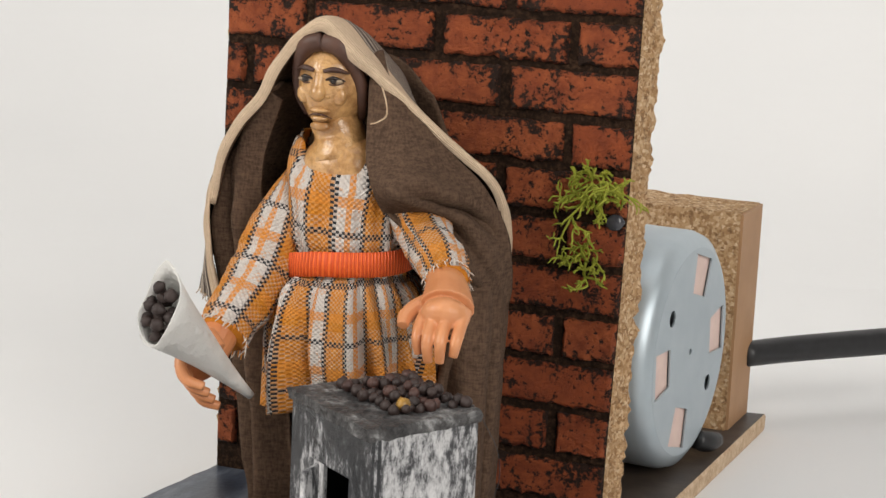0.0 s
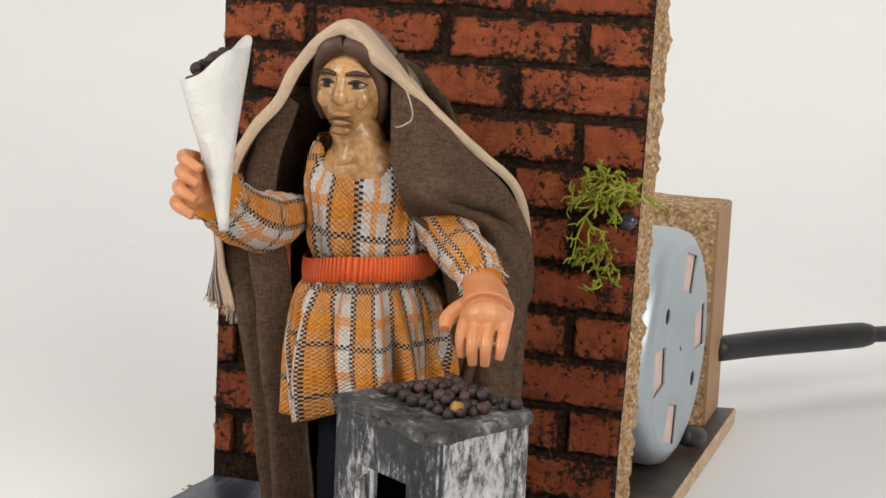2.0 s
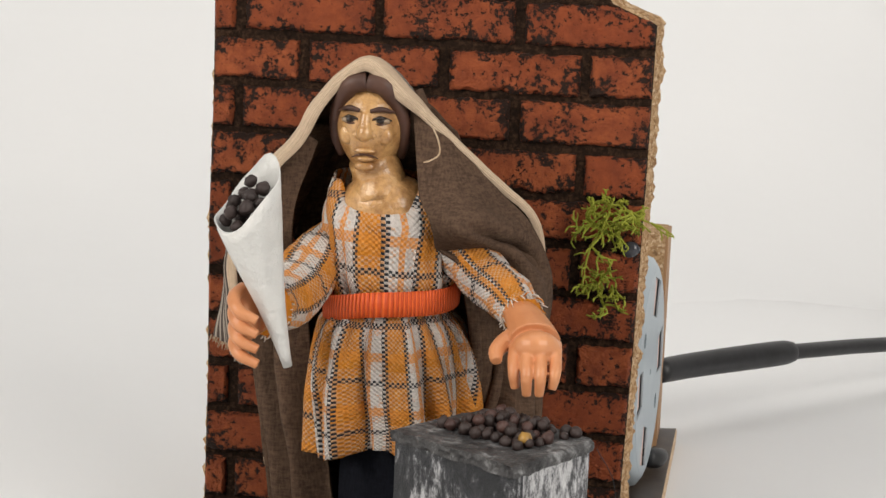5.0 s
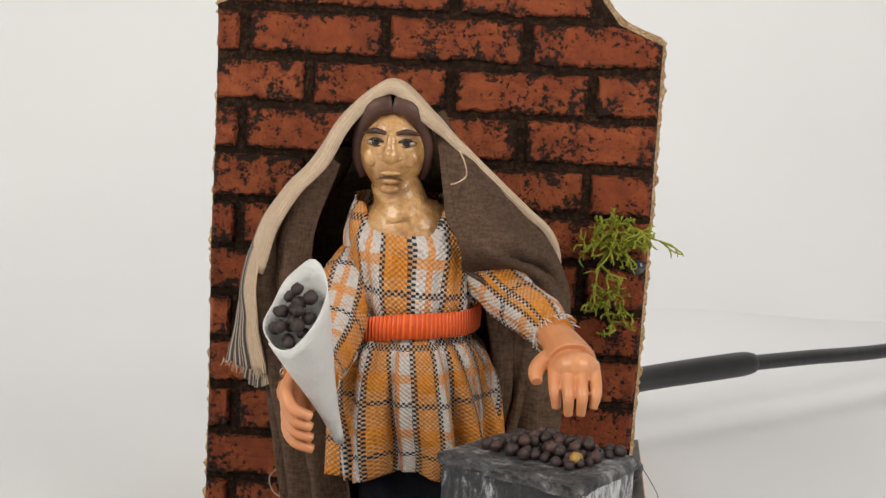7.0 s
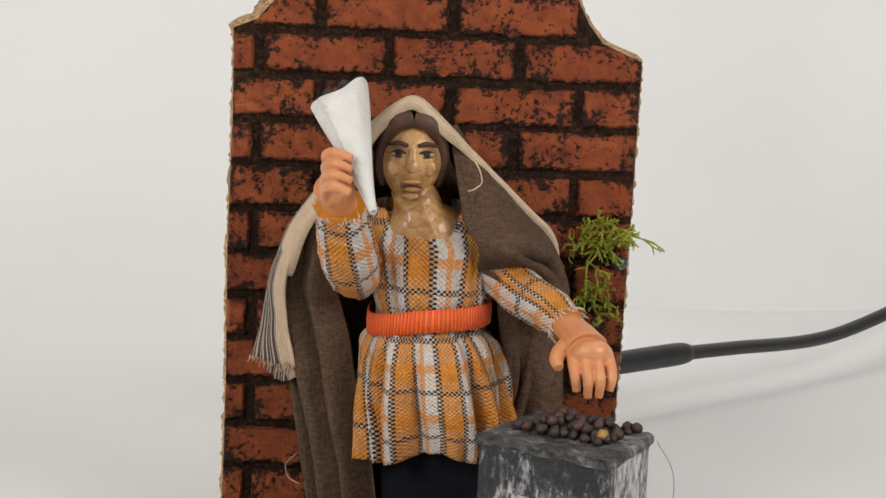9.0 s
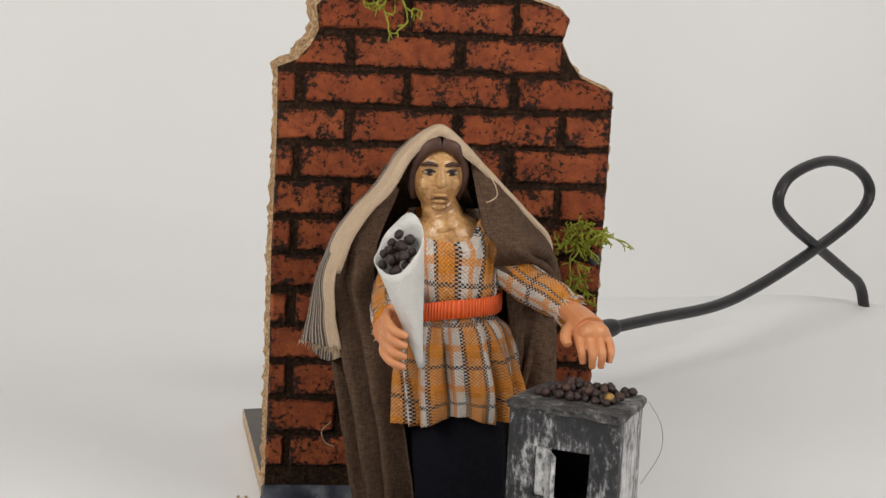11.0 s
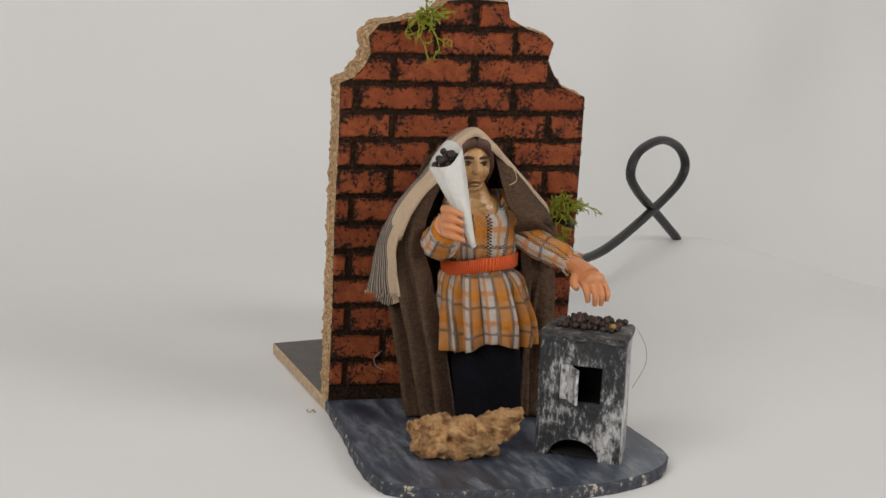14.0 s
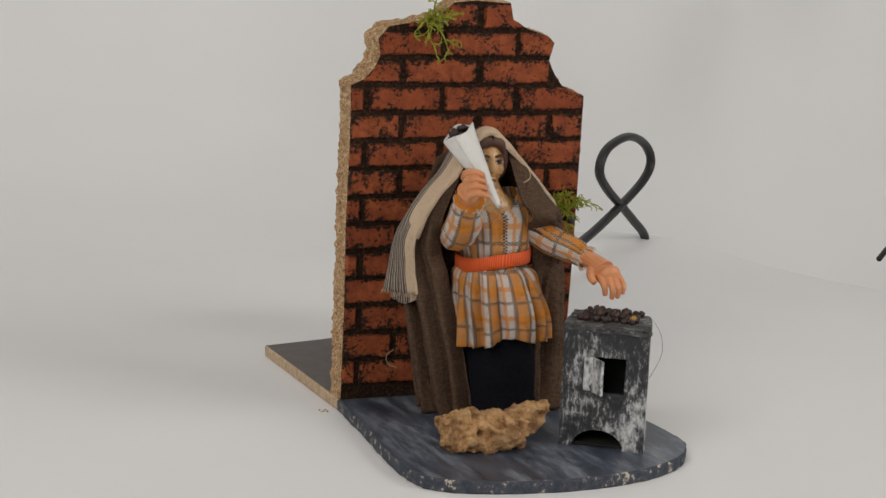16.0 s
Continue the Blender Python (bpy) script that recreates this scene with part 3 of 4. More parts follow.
# ---- motor and its block behind the wall ----
def build_motor():
    motor = root("gear_motor", 42.2, 48, 0.4, "round grey galvanised gear motor behind the wall", "motor")
    motor.rotation_euler = (0, 0, radians(-4))
    cz, r = 24.6, 24.5
    bm = bmesh.new()
    prof = [(-9, 0.1), (-9, r), (5.5, r), (7.6, r - 0.7), (8.6, r - 2.2), (8.9, r - 3.2)]
    rings = []
    for x, rr in prof:
        rings.append([bm.verts.new((x, rr * math.cos(2 * math.pi * k / 64), cz + rr * math.sin(2 * math.pi * k / 64))) for k in range(64)])
    for a, b in zip(rings, rings[1:]):
        for k in range(64):
            bm.faces.new((a[k], a[(k + 1) % 64], b[(k + 1) % 64], b[k]))
    part("can", bm, M_METAL, motor)
    slots, dots = [], []
    for a in (75, 5, 185, 255):
        t = math.radians(a)
        ax, ay = math.cos(t), math.sin(t)
        slots.append([(ax * d - ay * s, ay * d + ax * s) for d, s in ((11.6, -3.9), (19.6, -4.8), (19.6, 4.8), (11.6, 3.9))])
    for dx, dy in ((-12.0, 9.0), (12.0, -9.0)):
        dots.append([(dx + 1.7 * math.cos(i * math.pi / 6), dy + 1.7 * math.sin(i * math.pi / 6)) for i in range(12)])
    dots.append([(0.7 * math.cos(i * math.pi / 4), 0.7 * math.sin(i * math.pi / 4)) for i in range(8)])
    rim = [((r - 3.15) * math.cos(2 * math.pi * k / 64), (r - 3.15) * math.sin(2 * math.pi * k / 64)) for k in range(64)]
    bm = outline_plate(rim, slots + dots, 0.35)
    turn = Matrix(((0, 0, 1, 8.75), (1, 0, 0, 0), (0, 1, 0, cz), (0, 0, 0, 1)))
    bmesh.ops.transform(bm, matrix=turn, verts=bm.verts)
    part("face_plate", bm, M_METAL, motor, "pierced steel face plate", smooth=False)
    for s in slots:
        cy, cx = sum(p[0] for p in s) / 4, sum(p[1] for p in s) / 4
        bm = bmesh.new()
        vs = [bm.verts.new((8.2, cy + (p[0] - cy) * 1.1, cz + cx + (p[1] - cx) * 1.1)) for p in s]
        back = [bm.verts.new((7.0, v.co.y, v.co.z)) for v in vs]
        bm.faces.new(vs)
        bm.faces.new(back[::-1])
        for i in range(4):
            bm.faces.new((vs[i], back[i], back[(i + 1) % 4], vs[(i + 1) % 4]))
        part("coil_card", bm, M_PINK, motor, "pale pink insulation seen through a slot", smooth=False)
    bm = bmesh.new()
    tube(bm, [(7.8, 10.5, 3.4), (9.5, 13, 2.6), (10.5, 16.5, 2.3)], [2.0, 2.3, 1.7], 12, steps=3)
    part("grommet", bm, M_BLACK, motor, "black rubber lead grommet")


def build_block():
    blk = root("rear_block", 30.2, 89, 0, "upright chipboard block with smooth brown end", "wood block")
    bm = bmesh.new()
    block(bm, (-22, -8.5, 0), (21, 8.5, 48.5))
    bmesh.ops.subdivide_edges(bm, edges=bm.edges[:], cuts=15, use_grid_fill=True)
    for v in bm.verts:
        w = noise.noise(v.co * 0.5) * 0.3 + noise.noise(v.co * 1.3) * 0.3
        if v.co.x < 20.9:
            v.co.y += w
            if v.co.z > 0.2:
                v.co.z += w
    part("core", bm, M_CORK, blk, smooth=False)
    bm = bmesh.new()
    block(bm, (21.05, -8.4, 0.2), (21.7, 8.4, 48.3))
    part("end_panel", bm, M_KRAFT, blk, "smooth brown fibreboard end panel", smooth=False)


def build_cable():
    cable = root("power_cable", 54, 100, 14, "black rubber cable that rises into a loop", "cable")
    off = Vector((54, 100, 14))
    pts = [(48, 92, 14), (60, 107, 14.2), (80, 127, 14.6), (99, 147, 14), (125.5, 174.6, 13), (146, 196, 16.5), (174, 226, 25), (194, 246, 34), (199.5, 251.5, 42.5), (192, 245, 51.5), (175, 226.5, 56.6), (158, 210, 53), (153, 205.5, 44), (161, 214, 34.5), (178, 230.5, 22), (190, 242, 13), (196, 248, 8.5), (199, 251, 4), (201, 253, -3)]
    bm = bmesh.new()
    tube(bm, [Vector(p) - off for p in pts], [2.25] * len(pts), 14, steps=6, flat=0.85)
    part("cord", bm, M_BLACK, cable)
    bm = bmesh.new()
    tube(bm, [Vector(p) - off for p in ((50, 95, 14), (60, 107, 14.2), (80, 127, 14.6), (84, 131, 14.6))], [2.9, 3.0, 3.1, 2.6], 14, steps=6)
    part("sleeve", bm, M_BLACK, cable, "thicker black shrink sleeve")
    cable2 = root("power_cable", 316, 209, -4, "black cable that runs on behind the table rim", "cable")
    bm = bmesh.new()
    tube(bm, [(1, 1, -1.0), (5, 4, 0.6), (12, 9, 3), (26, 16, 6), (60, 30, -10)], [1.4] * 5, 12, steps=6)
    part("cord", bm, M_BLACK, cable2)
    return cable


# ---- stove ----
STOVE_TURN = -37.0


def build_stove():
    stove = root("chestnut_stove", 16.6, -64.0, 0, "grey brush-painted toy stove on the base board", "stove")
    stove.rotation_euler = (0, 0, radians(STOVE_TURN))
    w, d, h = 26.4, 21.2, 36.6

    def arc(cx, cz, r, a0, a1, n):
        return [(cx + r * math.cos(a0 + (a1 - a0) * i / n), cz + 0.74 * r * math.sin(a0 + (a1 - a0) * i / n)) for i in range(n + 1)]

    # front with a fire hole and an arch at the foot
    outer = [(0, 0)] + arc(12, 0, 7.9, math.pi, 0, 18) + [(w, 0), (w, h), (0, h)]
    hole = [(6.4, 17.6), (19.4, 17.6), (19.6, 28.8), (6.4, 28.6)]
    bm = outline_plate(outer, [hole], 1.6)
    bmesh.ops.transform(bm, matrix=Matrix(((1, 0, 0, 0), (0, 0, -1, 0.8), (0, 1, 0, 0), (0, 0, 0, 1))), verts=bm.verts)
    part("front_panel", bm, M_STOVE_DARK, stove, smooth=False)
    # the other walls, with softly rounded corners
    bm = bmesh.new()
    plan_out = [(0, 1.6), (-0.6, d - 0.8), (0.2, d), (21.2, d + 0.2), (22.4, d - 0.3), (23.0, d - 1.6), (24.6, 12.0), (26.3, 2.2), (w + 0.1, 0.7), (w, 0.05)]
    plan_in = [(1.5, 1.6), (1.0, d - 1.6), (1.4, d - 1.5), (20.6, d - 1.3), (21.0, d - 1.5), (21.4, d - 2.2), (23.0, 12.0), (24.7, 2.6), (w - 1.5, 1.8), (w - 1.6, 1.6)]
    rows = []
    for z in (0, 6, 12, 18, 24, 30, h):
        rows.append([bm.verts.new((x + 0.3 * noise.noise(Vector((x, y, z)) * 0.21), y + 0.2 * noise.noise(Vector((y, z, x)) * 0.2), z)) for x, y in plan_out] + [bm.verts.new((x, y, z)) for x, y in plan_in[::-1]])
    for a, b in zip(rows, rows[1:]):
        for i in range(len(a)):
            j = (i + 1) % len(a)
            bm.faces.new((a[i], a[j], b[j], b[i]))
    bm.faces.new(rows[0][::-1])
    bm.faces.new(rows[-1])
    bmesh.ops.recalc_face_normals(bm, faces=bm.faces)
    part("casing", bm, M_STOVE, stove, smooth=False)
    # inner shelves and walls, all in one dull black
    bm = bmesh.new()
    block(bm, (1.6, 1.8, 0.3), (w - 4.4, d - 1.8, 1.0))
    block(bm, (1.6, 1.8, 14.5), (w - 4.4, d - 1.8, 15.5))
    part("hearth", bm, M_DULL_BLACK, stove, "black inner shelf", smooth=False)
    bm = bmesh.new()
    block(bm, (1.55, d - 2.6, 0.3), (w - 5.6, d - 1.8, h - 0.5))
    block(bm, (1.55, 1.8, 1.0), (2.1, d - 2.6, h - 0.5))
    part("lining", bm, M_DULL_BLACK, stove, "black inner wall", smooth=False)
    # two door leaves: one set in the frame, one standing ajar
    bm = bmesh.new()
    block(bm, (0, -0.45, -5.4), (5.6, 0.45, 5.4))
    bmesh.ops.bevel(bm, geom=bm.edges[:], offset=0.2, segments=1, affect="EDGES")
    door = part("door", bm, M_STOVE, stove, "door leaf standing ajar", smooth=False)
    door.matrix_local = pose(0.0098, -0.0004, 0.0231, 0, 0, -50)
    bm = bmesh.new()
    block(bm, (6.5, 0.75, 17.7), (9.9, 1.4, 28.5))
    part("door", bm, M_STOVE, stove, "door leaf set in the frame", smooth=False)
    # uneven slab on top, barely wider than the casing
    bm = bmesh.new()
    ring = smooth_line([(-0.5, -0.6, 0), (9, -0.7, 0), (18, -0.6, 0), (w - 0.6, -0.6, 0), (w + 0.6, 0.2, 0), (w + 0.2, 3, 0), (25.2, 12, 0), (23.8, d - 1.0, 0), (23.0, d + 0.6, 0), (21, d + 0.8, 0), (10, d + 0.7, 0), (-0.6, d + 0.5, 0), (-0.9, d - 1, 0), (-0.7, 10, 0)], 8)
    lev = []
    for z, g in ((h - 0.1, -0.8), (h + 0.5, -0.5), (h + 1.2, -0.6), (h + 1.7, -1.4)):
        lev.append([bm.verts.new((p.x * (1 + g * 0.02) + 0.4 * noise.noise(p * 0.7 + Vector((0, 0, z))), p.y * (1 + g * 0.02) + 0.4 * noise.noise(p * 0.7 + Vector((7, 0, z))), z + 0.3 * noise.noise(p * 0.5))) for p in ring])
    for a, b in zip(lev, lev[1:]):
        for i in range(len(ring)):
            j = (i + 1) % len(ring)
            bm.faces.new((a[i], a[j], b[j], b[i]))
    bm.faces.new(lev[0][::-1])
    mid = bm.verts.new((12, 11, h + 1.6))
    for i in range(len(ring)):
        bm.faces.new((lev[-1][i], lev[-1][(i + 1) % len(ring)], mid))
    bmesh.ops.recalc_face_normals(bm, faces=bm.faces)
    part("top_slab", bm, [M_TOP], stove, "rough dark slab with pale worn edge", smooth=False)
    hair = bmesh.new()
    tube(hair, [(48.2, -61.9, 37.2), (51.2, -62.2, 32), (51.2, -62.9, 26), (46.9, -63.8, 19)], [0.06] * 4, 5, steps=6)
    tagged(part("thread", hair, M_BLACK), "fine dark loose thread hanging on the stove", "thread")


def nut_mesh(seed, r):
    rng = random.Random(seed)
    bm = bmesh.new()
    off = Vector((rng.uniform(0, 50), 0, 0))
    ball(bm, (0, 0, 0), (r * rng.uniform(0.92, 1.1), r * rng.uniform(0.92, 1.08), r * rng.uniform(0.85, 1.0)), 0, 12, lambda v: v * (1 + 0.22 * noise.noise(v * 1.4 + off)))
    return bm


def build_stove_nuts():
    rng = random.Random(11)
    protos = []
    spots = []
    m = pose(16.6, -64.0, 0, 0, 0, STOVE_TURN)
    for layer, count, spread in ((0, 74, 1.0), (1, 26, 0.62)):
        tries = 0
        made = 0
        while made < count and tries < 900:
            tries += 1
            x, y = 12.0 + rng.uniform(-8.6, 8.4) * spread, 13.2 + rng.uniform(-7.0, 6.6) * spread
            z = 38.9 + layer * 1.2 + rng.uniform(-0.3, 0.25)
            if all((x - a) ** 2 + (y - b) ** 2 + (z - c) ** 2 > 1.62 ** 2 for a, b, c in spots):
                spots.append((x, y, z))
                made += 1
    for i, (x, y, z) in enumerate(spots):
        p = m @ Vector((x, y, z))
        ob = part("chestnut", nut_mesh(i % 7, rng.uniform(0.78, 1.12)), M_NUT_RED if rng.random() < 0.2 else M_NUT)
        tagged(ob, "small roasted chestnut heaped on the stove", "chestnut", "chestnuts on the stove")
        ob.location = p * 0.001
        ob.rotation_euler = (rng.uniform(0, 6), rng.uniform(0, 6), rng.uniform(0, 6))
    ob = part("chestnut", nut_mesh(3, 1.15), M_GOLD)
    tagged(ob, "yellow peeled chestnut at the edge of the heap", "chestnut", "chestnuts on the stove")
    ob.location = mm(37.6, -68.6, 39.6)


# ---- cork rock ----
def build_rock():
    bm = bmesh.new()
    def lump(centre, r, seed, tilt=0):
        lean = Matrix.Rotation(radians(tilt), 3, "Y")
        off = Vector((seed, 0, 0))
        verts = bmesh.ops.create_icosphere(bm, subdivisions=5, radius=1)["verts"]
        for v in verts:
            d = v.co.copy()
            k = 1 + 0.40 * noise.noise(d * 1.5 + off) + 0.24 * noise.noise(d * 3.0 + off) + 0.09 * noise.noise(d * 7 + off) + 0.04 * noise.noise(d * 15 + off)
            k -= 0.18 * max(0, noise.noise(d * 4.5 + off * 2))
            v.co = Vector(centre) + lean @ (Vector((d.x * r[0], d.y * r[1], d.z * r[2])) * k)
            v.co.z = max(v.co.z, 0.0)
    lump((-9.5, -1, 5), (7.4, 6.6, 7.6), 3.0)
    lump((2.0, 0, 5), (10.0, 6.4, 6.6), 27.0)
    lump((9.5, 2.0, 9.6), (9.0, 3.8, 4.4), 14.0, -20)
    bm = fused(bm, 0.36, 1)
    bm.normal_update()
    for v in bm.verts:
        deep = 0.8 * noise.noise(v.co * 0.25) + 0.3 * noise.noise(v.co * 0.7) + 0.16 * noise.noise(v.co * 1.9)
        v.co += v.normal * (deep - 2.6 * max(0.0, noise.noise(v.co * 0.3 + Vector((40, 0, 0))) - 0.22))
        v.co.z = max(v.co.z, 0.0)
    ob = part("cork_rock", bm, M_BARK, smooth=False)
    ob.location = mm(-5.5, -63.5, 0)
    ob.rotation_euler = (0, 0, radians(-14))
    tagged(ob, "rough lump of tan cork bark on the base board", "cork rock")


# ---- lichen ----
def build_moss(name, centre, twigs, seed, reach, hang, label):
    rng = random.Random(seed)
    bm = bmesh.new()

    def grow(p, d, length, r, depth):
        pts, q = [p], p
        for _ in range(3):
            d = (d + Vector((rng.uniform(-1, 1), rng.uniform(-0.9, 0.5), rng.uniform(-1, 1))) * 0.45).normalized()
            q = q + d * length / 3
            if q.y > -0.4 and q.x < 50:
                q.y = -0.4
            pts.append(q)
        tube(bm, pts, [r, r * 0.9, r * 0.8, r * 0.45], 5, steps=2)
        if depth:
            for _ in range(rng.choice((2, 2, 3))):
                k = rng.randint(1, 3)
                grow(pts[k], (d + Vector((rng.uniform(-1, 1), rng.uniform(-1, 0.4), rng.uniform(-1, 1)))).normalized(), length * rng.uniform(0.5, 0.75), r * 0.8, depth - 1)

    for dx, dz, ln in twigs:
        grow(Vector(centre) + Vector((rng.uniform(-1, 1), -0.6, rng.uniform(-1, 1))), Vector((dx, -0.35, dz)).normalized(), ln, 0.34, 3)
    for _ in range(hang):
        a = rng.uniform(0, 6.28)
        p = Vector(centre) + Vector((math.cos(a) * reach[0] * rng.random() ** 0.5, -rng.uniform(0.4, 2.5), math.sin(a) * reach[1] * rng.random() ** 0.5))
        grow(p, Vector((rng.uniform(-1, 1), rng.uniform(-0.8, 0.1), rng.uniform(-1, 1))).normalized(), rng.uniform(1.5, 2.6), 0.27, 2)
    tagged(part(name, bm, M_MOSS), label, "moss")


def build_lichen():
    build_moss("moss", (44.5, 0, 64.5), [(1.0, 0.1, 7.0), (1, -0.12, 8.0), (-1, -0.2, 6.0), (-0.2, -1, 7)], 4, (5.2, 3.6), 52, "yellow-green lichen tuft glued on the bricks")
    build_moss("moss", (43.8, 0, 51.5), [(-0.9, 0.2, 4.0), (0.1, -1, 5.0), (0.7, 0.1, 3.0), (0.0, 1.0, 5.0)], 21, (2.0, 2.6), 12, "small yellow-green lichen sprig glued on the bricks")
    build_moss("moss", (-4.5, 0, 125.5), [(-1, 0.9, 8.0), (-1, -0.35, 10.0), (0.3, 0.3, 6), (0.1, -1, 9.0), (0.25, -1, 10.0)], 33, (4.2, 2.6), 38, "yellow-green lichen tuft on the broken wall top")
    bm = bmesh.new()
    ball(bm, (48.2, -0.1, 58.6), (1.8, 0.9, 1.5), 0, 14, lambda v: v * (1 + 0.2 * noise.noise(v * 2)))
    tagged(part("glue_blob", bm, M_GLUE), "shiny clear blob of glue under the lichen", "glue")
    bm = bmesh.new()
    ball(bm, (-2.6, -0.2, 124.4), (2.2, 0.9, 1.4), 0, 14, lambda v: v * (1 + 0.2 * noise.noise(v * 2)))
    tagged(part("glue_blob", bm, M_GLUE), "shiny clear blob of glue on the wall top", "glue")


# ---- the clay figurine ----
PIVOT = (-6.0, -28.4, 58.2)


def relaxed_hand(bm, mat):
    """Open hand that hangs over the stove."""
    tube(bm, [(31.5, -39.5, 54.8), (34.5, -45, 53.0), (36.5, -49.5, 51.0)], [2.9, 3.7, 4.5], 14, mat, 4, 0.75)
    ball(bm, (36.8, -51.2, 50.0), (4.1, 4.2, 2.8), mat, 18, turn=pose(0, 0, 0, -32, 0, 12))
    for dx, reach, drop in ((-3.35, -0.8, 1.0), (-1.15, 0.4, 0.1), (1.1, 0.3, 0.2), (3.3, -0.9, 1.3)):
        x = 36.9 + dx
        tube(bm, [(x - dx * 0.1, -50.0, 50.8), (x, -53.4 - reach, 49.4), (x + 0.3, -56.0 - reach, 46.6 + drop * 0.4), (x + 0.3 - dx * 0.12, -55.8 - reach * 0.6, 43.2 + drop)], [1.08, 1.06, 1.0, 0.76], 12, mat, 4)
    tube(bm, [(34.2, -46.6, 51.4), (31.8, -49.6, 50.6), (30.6, -52.4, 49.4), (30.9, -54.4, 48.2)], [1.9, 1.6, 1.35, 0.95], 10, mat, 4)


def build_figurine():
    bm = bmesh.new()
    c = Vector((3.9, -25.6, 82.5))

    def skull(v):
        q = v.copy()
        if q.z < 0:
            q.x *= 1 - 0.26 * (-q.z) ** 1.6
            q.y *= 1 - 0.10 * (-q.z)
        front = max(0.0, -q.y)
        q.y += 0.06 * front * math.exp(-((q.z - 0.16) / 0.16) ** 2) * math.exp(-((abs(q.x) - 0.42) / 0.22) ** 2)
        q.y -= 0.05 * front * math.exp(-((q.z - 0.36) / 0.12) ** 2)
        q.y -= 0.06 * front * math.exp(-((q.z + 0.72) / 0.16) ** 2) * math.exp(-(q.x / 0.3) ** 2)
        q.y -= 0.05 * front * math.exp(-((q.z + 0.02) / 0.2) ** 2) * math.exp(-((abs(q.x) - 0.55) / 0.2) ** 2)
        return q

    ball(bm, c + Vector((0, 0, -0.5)), (6.2, 6.9, 8.8), 0, 48, skull)
    tube(bm, [c + Vector((0, -6.2, 2.0)), c + Vector((0, -6.5, -0.2)), c + Vector((0, -6.75, -1.6)), c + Vector((0, -6.1, -2.5))], [0.85, 1.1, 1.45, 0.8], 14, 0, 5)
    for s in (-1, 1):
        ball(bm, c + Vector((s * 1.35, -6.1, -1.9)), (0.85, 0.7, 0.65), 0, 10)
        ball(bm, c + Vector((s * 3.2, -5.2, -1.9)), (1.5, 0.9, 1.7), 0, 14)
    ball(bm, c + Vector((0, -6.05, -4.5)), (2.0, 0.8, 0.55), 0, 14)
    ball(bm, c + Vector((0, -5.85, -5.9)), (1.6, 0.85, 0.6), 0, 14)
    ball(bm, c + Vector((0, -5.5, -7.3)), (1.9, 0.9, 0.9), 0, 14)
    tube(bm, [c + Vector((-2.3, -5.75, -5.75)), c + Vector((-1.0, -6.55, -5.2)), c + Vector((0.2, -6.62, -5.12)), c + Vector((1.2, -6.5, -5.25)), c + Vector((2.3, -5.7, -5.8))], [0.08, 0.15, 0.12, 0.15, 0.08], 6, 2, 4)
    for s in (-1, 1):
        ball(bm, c + Vector((s * 2.8, -5.95, 0.7)), (1.45, 0.6, 0.52), 4, 14)
        ball(bm, c + Vector((s * 2.7, -6.33, 0.74)), (0.74, 0.3, 0.5), 3, 12)
        tube(bm, [c + Vector((s * 1.2, -6.4, 0.85)), c + Vector((s * 2.7, -6.55, 1.3)), c + Vector((s * 4.3, -5.2, 0.7))], [0.18, 0.34, 0.16], 6, 3, 4)
        tube(bm, [c + Vector((s * 1.5, -6.3, 0.2)), c + Vector((s * 2.8, -6.35, 0.1)), c + Vector((s * 4.1, -5.3, 0.4))], [0.1, 0.15, 0.1], 6, 2, 4)
        tube(bm, [c + Vector((s * 0.9, -6.75, 2.35)), c + Vector((s * 2.8, -6.45, 2.75)), c + Vector((s * 4.9, -4.9, 2.15))], [0.34, 0.5, 0.2], 7, 2, 4)
        # hair falls at both sides of the face
        tube(bm, [c + Vector((s * 0.1, -5.0, 7.3)), c + Vector((s * 3.2, -4.9, 6.3)), c + Vector((s * 5.5, -2.9, 2.0)), c + Vector((s * 5.9, -1.4, -2.5)), c + Vector((s * 5.2, 0.2, -6.0))], [1.7, 1.75, 1.35, 1.15, 0.7], 12, 1, 5)
    ball(bm, c + Vector((0, 0.9, 1.4)), (6.5, 6.9, 8.0), 1, 32, lambda v: v if v.y > -0.55 or v.z > 0.55 else Vector((v.x, -0.55, v.z)))
    tube(bm, [c + Vector((0, -1.5, -6)), (5.2, -26.0, 73.5), (6.2, -26.4, 69)], [3.9, 4.6, 6.0], 24, 0, 4)
    ball(bm, (7.0, -25.6, 67.8), (8.4, 7.0, 6.0), 0, 24)
    # body core and dark trousers down to the board
    tube(bm, [(8.5, -25, 62), (8.5, -25, 55), (9, -26, 40)], [7, 8, 8], 20, 5, 3)
    tube(bm, [(11.6, -27.0, 0.02), (11.6, -27.2, 8), (11.4, -27.6, 18), (10.5, -27, 32)], [12.3, 12.0, 11.6, 10.5], 40, 5, 4, 0.78, wobble=0.07)
    palm = bmesh.new()
    relaxed_hand(palm, 0)
    merge(bm, fused(palm, 0.2, 3), 6)
    fig = part("figurine", bm, [M_FACE, M_HAIR, M_HAIR, M_INK, M_EYE, M_NAVY, M_SKIN])
    tagged(fig, "painted clay figurine in dark trousers, with one outstretched arm", "figurine")
    return fig


